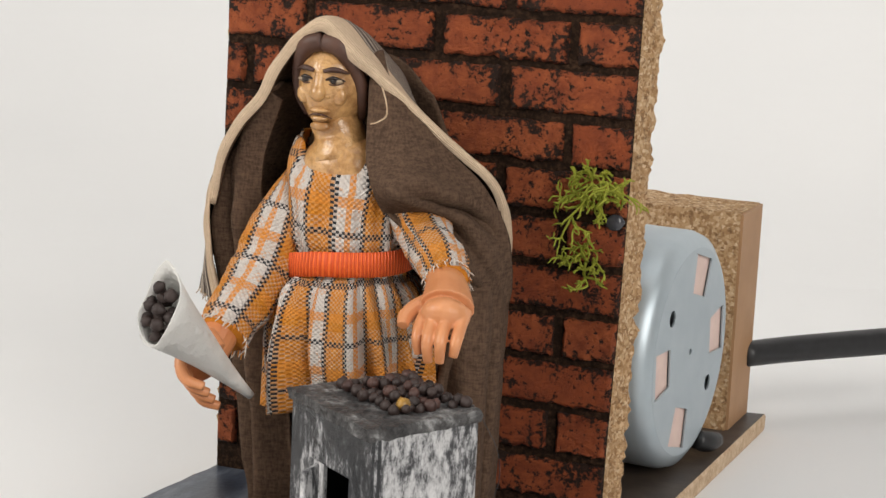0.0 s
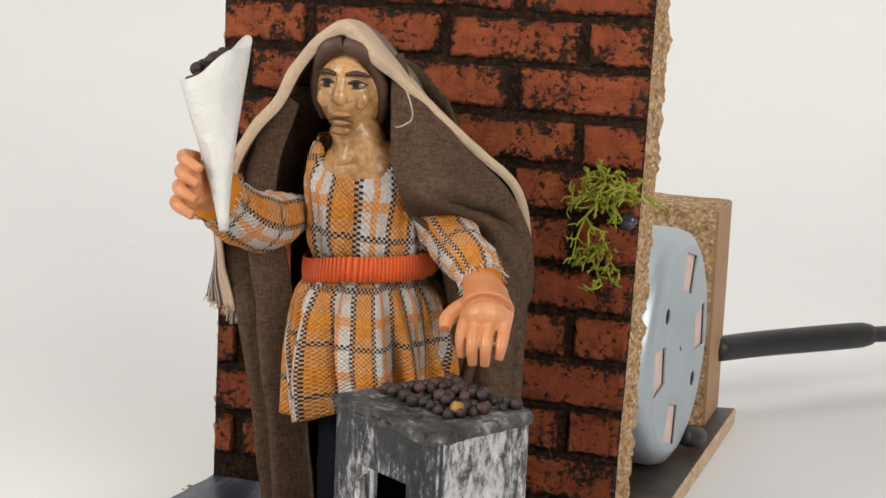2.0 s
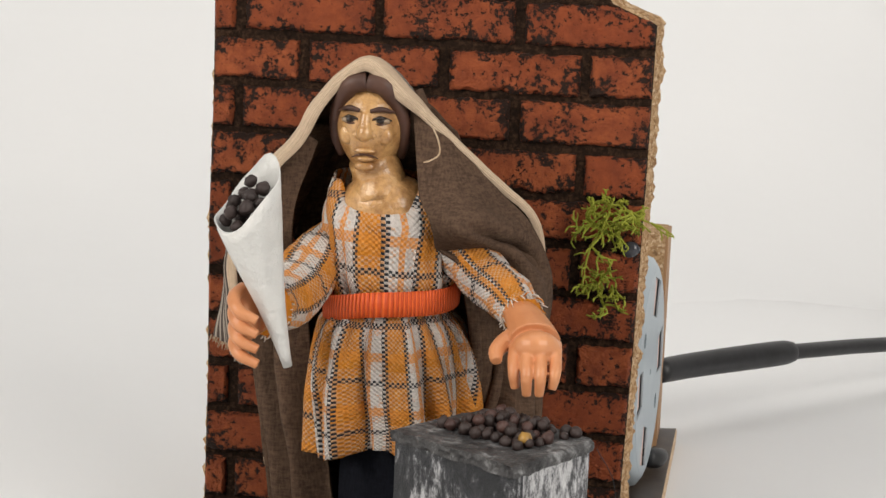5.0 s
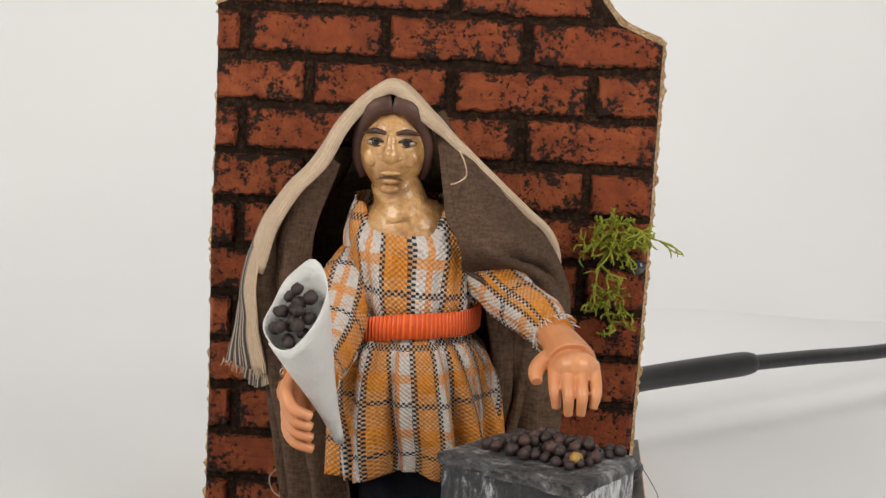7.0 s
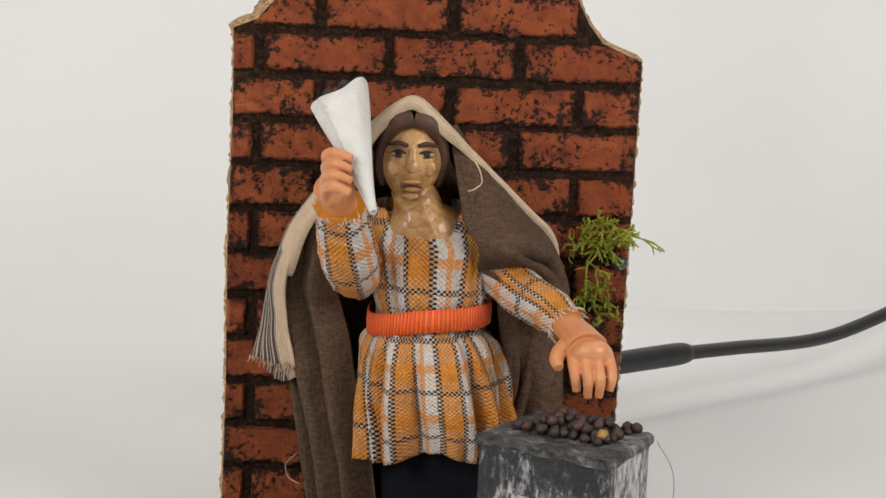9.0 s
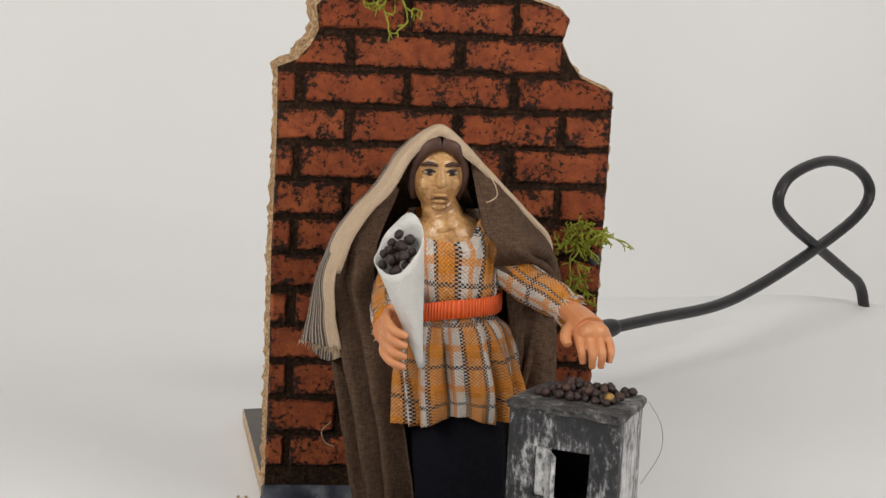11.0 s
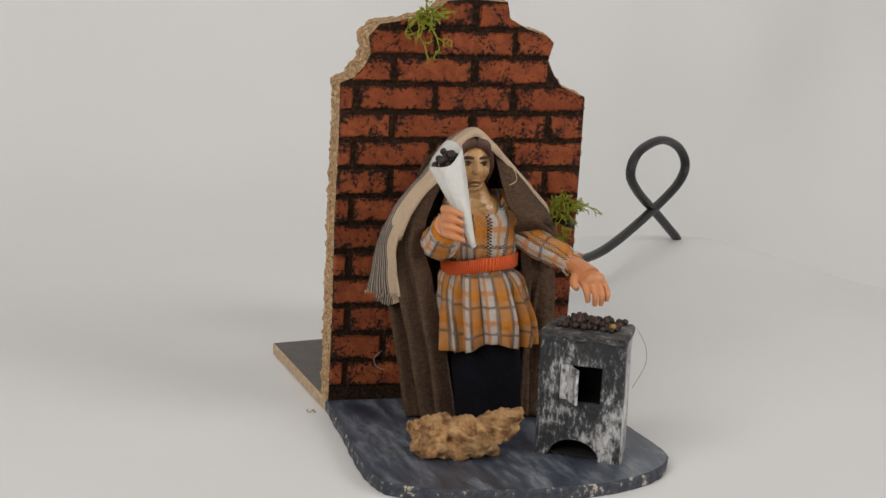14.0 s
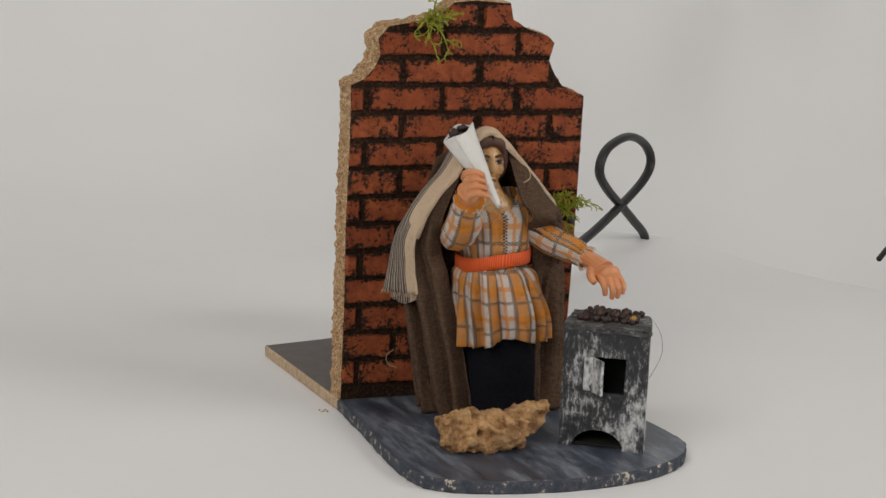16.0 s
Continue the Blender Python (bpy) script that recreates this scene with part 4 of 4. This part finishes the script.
def build_arm(fig):
    """The moving arm: sleeve and closed fist, hinged at the shoulder."""
    bm = bmesh.new()
    tube(bm, [(2.4, 6.5, 5.0), (1.6, 1.0, 1.2), (0.4, -7, -1.6), (-0.8, -14.5, -2.2), (-1.6, -20, -1.2), (-2.0, -24.2, -0.4)], [0.8, 4.2, 5.3, 5.4, 4.9, 4.8], 28, 0, 6, 0.95, (3.0, 0.085), 0.14)
    arm = part("arm", bm, M_PLAID, fig, "plaid sleeve of the moving arm")
    frayed_cuff((-2.0, -24.2, -0.4), (-0.4, -4.2, 0.8), 4.8, (0, 0, 0), arm, 42)
    bm = bmesh.new()
    tube(bm, [(-1.8, -21, -0.4), (-2.6, -26, -0.2), (-3.6, -29.5, 0.2)], [3.0, 3.3, 3.8], 16, 0, 4)
    ball(bm, (-3.7, -29.4, 0.0), (2.4, 3.7, 4.2), 0, 20)
    for z in (-4.0, -1.45, 1.1, 3.5):
        tube(bm, [(-4.2, -28.8, z + 1.2), (-4.9, -32.4, z + 0.8), (-3.4, -35.0, z - 0.4), (-0.4, -35.2, z - 1.8)], [1.05, 1.1, 1.05, 0.8], 12, 0, 4)
    tube(bm, [(-3.0, -27, 3.5), (-0.6, -27.6, 5.8), (2.0, -29.4, 5.4)], [1.6, 1.5, 1.1], 10, 0, 4)
    part("fist", fused(bm, 0.2, 1), M_SKIN, arm, "closed peach-coloured fist")
    return arm


def build_cone():
    cone = root("paper_cone", *PIVOT, "white tracing-paper cone full of chestnuts, held in the fist", "paper cone")
    tip, mouth = Vector((3.6, -31.6, -7.2)), Vector((-3.4, -30.8, 20.0))
    axis = (mouth - tip).normalized()
    side = axis.cross(Vector((0, 1, 0))).normalized()
    back = side.cross(axis) * -1
    if back.y < 0:
        back = -back
    bm = bmesh.new()
    rows = []
    n, m = 44, 12
    for i in range(m + 1):
        f = i / m
        line = []
        for k in range(n + 1):
            a = 2 * math.pi * 1.12 * k / n - 1.4
            rim = -1.9 * math.cos(a) + 2.5 * math.sin(a) + 0.5 * math.cos(3 * a + 1) + 2.6 * math.exp(-(((a - 2.3 + math.pi) % math.tau - math.pi) / 0.45) ** 2)
            far = f * ((mouth - tip).length + rim)
            r = 0.35 + 5.0 * (far / 28.0) ** 1.2 + 0.28 * k / n
            r *= 1 + 0.05 * math.sin(2 * a + 3 * f) + 0.03 * math.sin(5 * a + 7 * f)
            line.append(bm.verts.new(tip + axis * far + side * (r * math.cos(a)) + back * (r * math.sin(a))))
        rows.append(line)
    for a, b in zip(rows, rows[1:]):
        for k in range(n):
            bm.faces.new((a[k], a[k + 1], b[k + 1], b[k]))
    ob = part("paper", bm, M_CONE, cone)
    mod = ob.modifiers.new("thickness", "SOLIDIFY")
    mod.thickness = 0.00022
    rng = random.Random(8)
    spots = []
    for layer, count, rad in ((-2.0, 8, 2.8), (-0.2, 12, 3.7), (1.5, 9, 3.0)):
        made = tries = 0
        while made < count and tries < 500:
            tries += 1
            a, d = rng.uniform(0, 6.28), rad * rng.random() ** 0.5
            p = mouth + axis * (layer - 0.9 + 0.5 * d * math.sin(a) - 0.36 * d * math.cos(a)) + side * (d * math.cos(a)) + back * (d * math.sin(a))
            if all((p - q).length > 2.25 for q in spots):
                spots.append(p)
                made += 1
    for i, p in enumerate(spots):
        nut = part("chestnut", nut_mesh(i % 7, rng.uniform(1.0, 1.2)), M_NUT, cone)
        nut.location = p * 0.001
        nut.rotation_euler = (rng.uniform(0, 6), rng.uniform(0, 6), 0)
    return cone


# ---- clothes ----
def build_tunic():
    bm = bmesh.new()
    uv = bm.loops.layers.uv.verify()
    table = [(78.0, 7.6, -25.0, 10.0, 5.4), (74.0, 8.0, -25.2, 11.4, 6.9), (70.5, 8.3, -25.3, 12.2, 8.0), (67.0, 8.5, -25.4, 12.6, 8.7), (60.0, 8.5, -25.5, 11.8, 9.5), (56.0, 8.6, -25.7, 11.6, 9.6), (53.0, 8.6, -25.7, 10.6, 8.6), (50.0, 8.6, -25.8, 10.6, 8.6), (46.5, 9.0, -26.8, 13.4, 11.4), (38.0, 10.0, -27.8, 15.4, 13.4), (31.0, 10.8, -28.2, 15.6, 13.8), (26.4, 11.0, -28.4, 15.2, 13.6)]
    a3 = smooth_line([(r[0], r[1], r[2]) for r in table], 6)
    b3 = smooth_line([(r[3], r[4], 0) for r in table], 6)
    n = 220
    rng = random.Random(6)
    creases = [(math.tau * (k + rng.uniform(-0.3, 0.3)) / 17, rng.uniform(1.8, 3.9), rng.uniform(0.06, 0.10), rng.uniform(0.004, 0.010) * rng.choice((-1, 1))) for k in range(17)]
    rows = []
    for i, (p, q) in enumerate(zip(a3, b3)):
        line = []
        for k in range(n):
            a = 2 * math.pi * k / n
            ca, sa = math.cos(a), math.sin(a)
            ex = 0.82
            fx, fy = math.copysign(abs(ca) ** ex, ca), math.copysign(abs(sa) ** ex, sa)
            low = step(52, 28, p.x)
            fold = low * (2.3 * math.sin(13 * a + 0.6 + 2.2 * math.sin(2 * a) + 0.03 * p.x) + 0.7 * math.sin(29 * a + 3 * math.sin(3 * a) + 0.11 * p.x) + 0.6) + (1 - low) * 0.28 * math.sin(7 * a + 0.12 * p.x * 3)
            fold += 0.5 * math.exp(-((p.x - 47) / 2.4) ** 2) * math.sin(23 * a) + 0.35 * noise.noise(Vector((ca * 3, sa * 3, p.x * 0.12)))
            for at, deep, wide, lean in creases:
                off = (a - at - lean * (50 - p.x) + math.pi) % math.tau - math.pi
                amount = (0.35 + 0.65 * low) if p.x < 50 else 0.28 * step(70, 56, p.x)
                fold -= deep * amount * math.exp(-(off / (wide * (1 + 0.8 * low))) ** 2)
            z = p.x
            front = max(0.0, -sa)
            if z > 64:
                aside = abs(fx * q.x + p.y - 6.2)
                cap = 69.0 + 3.4 * step(5.6, 7.4, aside) if front > 0.05 else 73.5
                z = 64 + (z - 64) * (cap - 64) / 14
            if z < 34:
                z += (34 - z) / 7.4 * (1.6 * math.exp(-((ca + 0.05) / 0.25) ** 2) * front - 1.8 * step(-0.3, -0.9, ca))
            line.append(bm.verts.new((p.y + (q.x + fold) * fx, p.z + (q.y + fold) * fy, z)))
        rows.append(line)
    for i in range(len(rows) - 1):
        for k in range(n):
            l = (k + 1) % n
            f = bm.faces.new((rows[i][k], rows[i + 1][k], rows[i + 1][l], rows[i][l]))
            for loop, (r, c) in zip(f.loops, ((i, k), (i + 1, k), (i + 1, k + 1), (i, k + 1))):
                z = rows[r][c % n].co.z if a3[r].x > 64 else a3[r].x
                loop[uv].uv = (8.0 * c / n + 0.5, (69.5 - z) / 11.8 + 0.55 + 0.03 * math.sin(c * 0.06)) if a3[i].x > 51.5 else (13.0 * c / n + 0.25, -z / 9.0 + 0.08 * math.sin(c * 0.07))
    tunic = root("tunic", 9, -27, 26, "orange and white plaid cotton tunic, gathered at the waist", "tunic")
    bmesh.ops.translate(bm, vec=(-9, 27, -26), verts=bm.verts)
    body = part("body", bm, M_PLAID, tunic)
    mod = body.modifiers.new("thickness", "SOLIDIFY")
    mod.thickness, mod.offset = 0.0004, -1
    for name, pts, rad in (("sleeve", [(17, -26, 66), (21.5, -28, 61), (26, -33, 57.5), (30.5, -38, 55.6), (33.4, -42.2, 53.6)], [5.6, 5.4, 4.8, 4.5, 3.6]),):
        bm = bmesh.new()
        tube(bm, [Vector(p) - Vector((9, -27, 26)) for p in pts], rad, 32, 0, 7, 0.92, (3.2, 0.09), 0.14)
        part(name, bm, M_PLAID, tunic)
    frayed_cuff((33.4, -42.2, 53.6), (2.9, -4.2, -2), 3.7, (9, -27, 26), tunic, 41)


def frayed_cuff(centre, along, r, origin, parent, seed):
    """Loose pale threads round the end of a sleeve."""
    rng = random.Random(seed)
    along = Vector(along).normalized()
    side = along.cross(Vector((0, 0, 1))).normalized()
    up = side.cross(along)
    bm = bmesh.new()
    for k in range(54):
        a = math.tau * k / 54 + rng.uniform(-0.05, 0.05)
        out = side * math.cos(a) + up * math.sin(a)
        p = Vector(centre) + out * r * 0.97 - along * 0.5 - Vector(origin)
        q = p + along * rng.uniform(0.7, 2.0) + out * rng.uniform(0.0, 0.9) + Vector((rng.uniform(-0.4, 0.4), 0, rng.uniform(-0.4, 0.4)))
        tube(bm, [p, (p + q) / 2 + out * rng.uniform(-0.1, 0.3), q], [0.15, 0.12, 0.05], 4, rng.choice((0, 0, 1)), steps=2)
    part("frayed_cuff", bm, [M_WHITE_THREAD, M_ORANGE_THREAD], parent, "frayed white and orange threads")["kind"] = "stuff"


def build_belt():
    bm = bmesh.new()
    uv = bm.loops.layers.uv.verify()
    rows = []
    n = 120
    for z, g in ((-2.2, 0.25), (-2.1, 0.6), (0, 0.75), (2.1, 0.6), (2.2, 0.25)):
        line = []
        for k in range(n):
            a = 2 * math.pi * k / n
            ca, sa = math.cos(a), math.sin(a)
            fx, fy = math.copysign(abs(ca) ** 0.82, ca), math.copysign(abs(sa) ** 0.82, sa)
            line.append(bm.verts.new((8.5 + (11.3 + g) * fx, -25.8 + (9.3 + g) * fy, 51.9 + z + 1.5 * ca + 0.25 * math.sin(3 * a))))
        rows.append(line)
    for i in range(len(rows) - 1):
        for k in range(n):
            l = (k + 1) % n
            f = bm.faces.new((rows[i][k], rows[i][l], rows[i + 1][l], rows[i + 1][k]))
            for loop, (r, c) in zip(f.loops, ((i, k), (i, k + 1), (i + 1, k + 1), (i + 1, k))):
                loop[uv].uv = (c / n, r / 4)
    tagged(part("ribbon_belt", bm, M_RIBBON), "bright orange-red ribbed ribbon belt tied round the tunic", "belt")


HOOD = [[(-19.6, -26.4, 59), (-21.2, -19, 58.5), (-14, -9, 56)], [(-15.4, -29, 70.3), (-16.8, -21.5, 69.5), (-10, -9, 67)], [(-8.2, -29.8, 79.8), (-9.2, -22, 78.8), (-5, -12, 76)],
        [(-3.4, -30, 87.8), (-4.2, -22, 86.8), (-2, -14, 84)], [(3.5, -30.3, 93.2), (4, -22, 91.8), (4, -14, 88)], [(10.0, -30, 88.2), (11, -22, 86.2), (10, -14, 84)],
        [(16.2, -27.5, 82.0), (16, -20, 78.8), (14, -12, 76)], [(24.6, -24, 73.9), (23.5, -17, 69.5), (19, -9, 66)], [(31.6, -19.5, 66.6), (30, -13, 61.5), (23, -8, 57)], [(33.4, -15.5, 58), (31.0, -10.5, 54.5), (25, -7, 50)], [(31.0, -12, 47), (29.0, -9, 45), (25, -7, 42)]]
LEFT_DRAPE = [[(-3.2, -14, 80), (-5.2, -19, 80.6), (-6.6, -24, 81), (-6.9, -27.4, 80.6), (-5.4, -28.6, 78.8)], [(-8, -12, 71), (-12, -18, 71.5), (-14, -23.5, 71.5), (-13.2, -27, 70.6), (-9.0, -27, 68.6)],
              [(-12, -10, 60), (-17, -16, 60), (-18.8, -22, 60), (-16.4, -25.6, 59), (-10.6, -25, 58)], [(-13, -8, 48), (-17.5, -14, 48), (-17.8, -20.5, 48), (-14, -25.2, 48), (-8.2, -25.4, 48)],
              [(-11.5, -7, 30), (-14.4, -14, 30), (-13, -21, 30), (-9.4, -26.4, 30), (-4.6, -28.6, 30)], [(-9, -8, 12), (-11, -15.5, 12), (-9.4, -22.5, 12), (-6, -28, 12), (-1.0, -31, 12)], [(-7, -9, 0.4), (-8.6, -16.5, 0.4), (-7, -23.5, 0.4), (-3.6, -29, 0.4), (0.6, -32.6, 0.4)]]
STRIPED_END = [[(-12.6, -30, 74), (-14.6, -25, 74.4), (-13.2, -17, 73)], [(-19.0, -28.4, 60), (-21.6, -23.5, 60.4), (-21, -16.5, 60)], [(-18.6, -27.6, 49.5), (-22.2, -23.4, 49.6), (-24, -17.5, 50)],
               [(-17.0, -26.4, 40.4), (-21.2, -23.2, 40.6), (-25.8, -18.2, 41)]]
UNDER_FLAP = [[(-16, -25, 46), (-19, -21.5, 46), (-21, -16, 46)], [(-15.8, -24.4, 38.5), (-19.5, -21.6, 36.6), (-22.8, -17.2, 38)]]
LAPEL = [[(10.6, -26, 87), (11.4, -25, 88), (12, -24, 88)], [(12.4, -29.5, 79.5), (14.6, -29.5, 80.5), (16.4, -27.8, 81.6)], [(14.0, -33.4, 71), (19.5, -32.2, 72.5), (24, -25.5, 73.6)],
         [(16.6, -34.6, 64.8), (23.5, -36.2, 66.2), (30.8, -22.5, 66.4)], [(20.0, -34.0, 60.6), (27.8, -29.6, 61.2), (34.6, -20.5, 59.6)], [(25, -34.2, 57.6), (31.6, -33.4, 55.5), (35.6, -19.5, 53)],
         [(28.6, -26, 47), (32.2, -22.6, 45), (34, -15, 43)], [(24.6, -26, 24), (27.6, -21.5, 24), (28.6, -12, 25)], [(23.6, -27, 0.6), (26.6, -22, 0.6), (28, -12, 0.6)]]
RIGHT_DRAPE = [[(20, -28.5, 63), (26.5, -26.5, 63.5), (32.5, -21.5, 62.5), (31.5, -12, 60)], [(22, -26, 50), (28, -25.8, 50), (34, -23.5, 50), (32.5, -12, 50)], [(22.5, -24.5, 36), (28.5, -25.4, 36), (34.6, -24.6, 36), (32.5, -13, 36)],
               [(23, -24.5, 18), (29, -26, 18), (34.6, -25.4, 18), (32.5, -14, 18)], [(23, -25, 0.6), (29, -26.4, 0.6), (34.6, -25.6, 0.6), (32.5, -14, 0.6)]]
BACK = [[(-7, -12, 82), (1, -11, 86), (9, -11, 86), (17, -12, 80)], [(-13, -9, 55), (0, -7, 56), (13, -6, 56), (26, -8, 54)], [(-11.5, -8, 28), (0, -7, 28), (14, -6, 28), (29, -9, 28)], [(-7, -9, 0.5), (1, -6.5, 0.5), (15, -6, 0.5), (29, -9, 0.5)]]


def build_cloak():
    cloak = root("hooded_cloak", 4, -20, 0, "taupe cotton cloak with striped beige border draped over the head", "cloak")

    def piece(name, rows, mats, ripple=None, thick=0.55, label="", su=8, sv=8, offset=-1):
        bm = bmesh.new()
        sheet(bm, rows, su, sv, 0, ripple)
        bmesh.ops.translate(bm, vec=(-4, 20, 0), verts=bm.verts)
        ob = part(name, bm, mats, cloak, label)
        mod = ob.modifiers.new("thickness", "SOLIDIFY")
        mod.thickness, mod.offset = thick * 0.001, offset
        if len(mats) > 1:
            mod.material_offset = 1
        return ob

    def soft(u, v, p):
        return Vector((0.35 * noise.noise(p * 0.16), 0.5 * noise.noise(p * 0.2 + Vector((5, 0, 0))), 0.3 * noise.noise(p * 0.2 + Vector((0, 9, 0)))))

    def folds(u, v, p):
        k = step(0.12, 0.5, v)
        w = u * 23 + 1.1 * math.sin(2.6 * v + 4 * u) + 0.5
        s = (2.7 * math.copysign(abs(math.sin(w)) ** 0.75, math.sin(w)) + 0.7 * math.sin(u * 47 + 2 + 3 * v)) * k * (0.65 + 0.5 * v)
        s += 0.5 * (1 - k) * math.sin(u * 17)
        return Vector((-0.72 * s, -0.68 * s, 0)) + soft(u, v, p)

    def creased(u, v, p):
        s = (1.3 * math.sin(u * 15 + 0.8 * math.sin(3 * v)) + 0.5 * math.sin(u * 33 + 1)) * step(0.05, 0.5, v)
        return Vector((0.6 * s, -0.75 * s, 0)) + soft(u, v, p)

    def pleat(u, v, p):
        s = 0.35 * math.sin(u * 30) * v
        return Vector((-s, -s, 0)) + soft(u, v, p)

    def shoulder(u, v, p):
        s = 0.0
        for u0, v0, u1, v1, deep, wide in ((0.05, 0.36, 0.85, 0.60, 3.8, 0.055), (0.35, 0.33, 0.98, 0.50, 2.7, 0.05), (0.1, 0.50, 0.6, 0.70, 2.2, 0.05)):
            k = min(1.0, max(0.0, ((u - u0) * (u1 - u0) + (v - v0) * (v1 - v0)) / ((u1 - u0) ** 2 + (v1 - v0) ** 2)))
            bow = 0.05 * math.sin(math.pi * k)
            off = (v - (v0 + (v1 - v0) * k) + bow) / wide
            s += deep * math.sin(math.pi * (0.12 + 0.88 * k)) * (math.exp(-off * off) * 0.9 - 1.0 * math.exp(-(off - 1.6) ** 2))
        s += 0.9 * step(0.55, 0.8, v) * math.sin(19 * u)
        return Vector((0.45 * s, -1.1 * s, 0.3 * s)) + soft(u, v, p)

    hood = []
    for rim, outer, back in HOOD:
        inward = Vector((4, -30, min(rim[2] - 7, 84))) - Vector(rim)
        hood.append([tuple(Vector(rim) + inward.normalized() * (0.8 if rim[0] > 14 else 1.7) + Vector((0, -0.4, 0))), rim, outer, back])
    piece("hood", hood, [M_TAUPE, M_BORDER], soft, 0.8, "beige bordered hood")
    piece("striped_end", STRIPED_END, [M_STRIPE, M_TAUPE], pleat, 0.5, "striped grey and beige hanging end")
    piece("under_flap", UNDER_FLAP, [M_STRIPE], pleat, 0.4, "frayed striped lower flap")
    piece("left_drape", LEFT_DRAPE, [M_TAUPE], folds, 0.6, "long taupe drape in deep folds", 12, 24)
    piece("lapel", LAPEL, [M_TAUPE], shoulder, 0.6, "taupe fold over the outstretched arm", 14, 18)
    piece("right_drape", RIGHT_DRAPE, [M_TAUPE], creased, 0.6, "taupe drape hanging under the outstretched arm", 12, 16)
    piece("back_panel", BACK, [M_TAUPE], soft, 0.5)
    build_fringe(cloak)


def build_threads():
    def strand(points, r, mat, label):
        bm = bmesh.new()
        tube(bm, points, [r] * len(points), 5, steps=6)
        tagged(part("thread", bm, mat), label, "thread")

    strand([(15.2, -31, 83), (16.6, -32.2, 80.6), (17.0, -32.8, 78.4), (15.6, -33.2, 77.2), (14.4, -33.4, 76.8)], 0.14, M_RAW, "pale loose thread curling from the hood")
    strand([(-16.5, -6, 18), (-18.6, -5, 15.4), (-17.8, -5.5, 12.8), (-15.6, -7, 12.0)], 0.12, M_RAW, "pale thread hanging from the cloak")
    bm = bmesh.new()
    ball(bm, (-17.6, -0.2, 15.2), (2.2, 0.8, 1.1), 0, 12, lambda v: v * (1 + 0.3 * noise.noise(v * 2.2)))
    tagged(part("brick_crumb", bm, M_BRICK), "reddish painted crumb stuck on a lower brick", "crumb")


def build_fringe(cloak):
    rng = random.Random(14)
    bm = bmesh.new()
    for k in range(46):
        f = k / 45
        p = Vector((-17.0 - 8.8 * f, -26.4 + 8.2 * f, 40.6 + 0.4 * f)) + Vector((rng.uniform(-0.2, 0.2), rng.uniform(-0.2, 0.2), 0))
        q = p + Vector((rng.uniform(-0.7, 0.3), rng.uniform(-0.4, 0.4), -rng.uniform(0.6, 1.9)))
        tube(bm, [Vector(v) - Vector((4, -20, 0)) for v in (p, (p + q) / 2 + Vector((rng.uniform(-0.2, 0.2), 0, 0)), q)], [0.12, 0.1, 0.06], 4, steps=2)
    part("fringe", bm, M_RAW, cloak, "frayed pale threads")["kind"] = "stuff"


def build_crumbs():
    rng = random.Random(2)
    bm = bmesh.new()
    for _ in range(9):
        r = rng.uniform(0.18, 0.42)
        ball(bm, (-37.5 + rng.uniform(-1.6, 1.6), 3 + rng.uniform(-2, 2), -4 + r * 0.8), (r, r * 0.8, r * 0.7), 0, 6)
    tagged(part("crumbs", bm, M_CORK), "a few crumbs of chipboard on the paper", "crumbs", kind="stuff")


build_backdrop()
build_base()
build_wall()
build_motor()
build_block()
black_cable = build_cable()
build_stove()
build_stove_nuts()
build_rock()
build_lichen()
figurine = build_figurine()
fist_arm = build_arm(figurine)
nut_cone = build_cone()
build_tunic()
build_belt()
build_cloak()
build_crumbs()
build_threads()


# ---- what moves ----
LIFT = [(0, -50), (0.35, -50.5), (0.7, -48.5), (1.0, -40), (1.5, -11), (2.0, 19), (2.5, 38), (3.0, 45.5), (3.5, 45.5), (4.0, 36), (4.5, 17), (4.75, 6), (5.3, -28), (5.6, -42), (6.0, -48),
        (6.4, -46), (6.8, -36), (7.0, -31), (7.5, -13), (8.0, 14), (8.5, 37), (9.0, 45), (9.5, 45), (10.0, 35), (10.5, 13), (11.0, -14), (11.3, -34), (11.5, -43), (12.0, -48.5), (12.5, -47),
        (13.0, -33), (13.5, -8), (14.0, 21), (14.5, 38), (15.0, 46), (15.4, 48), (16.0, 41)]
DRAG = [(0, 1, 0), (1.5, 3.5, -1), (2.5, 4.6, -2.6), (4, 5, -2.4), (7, -1, -1.6), (9, -3.6, -1.8), (11.5, -3.4, 1.4), (12, -1.6, 0.8), (12.5, 0, 0), (13, 0.2, -0.8), (14, 0.3, -1.3), (15, -0.6, -1), (15.5, -1.0, -0.9), (16, -3.0, -0.7)]


def motions():
    """The arm rises and falls once in six seconds, and swings out a little on the way; the cable is dragged round its outlet."""
    for thing in (fist_arm, nut_cone):
        rows = []
        for t, angle in LIFT:
            aside = float(np.interp(angle, (-50, -35, -10, 15, 35, 47), (0.6, 1.8, -0.4, -2.4, -2.4, -0.8)))
            rows.append((t, pose((PIVOT[0] + aside) * 0.001, PIVOT[1] * 0.001, PIVOT[2] * 0.001, -angle)))
        walk(thing, rows)
    walk(black_cable, [(t, pose(0.054, 0.100, 0.014, 0, 0, yaw) @ Matrix.Rotation(radians(sag), 4, (0.72, -0.69, 0))) for t, yaw, sag in DRAG])


motions()
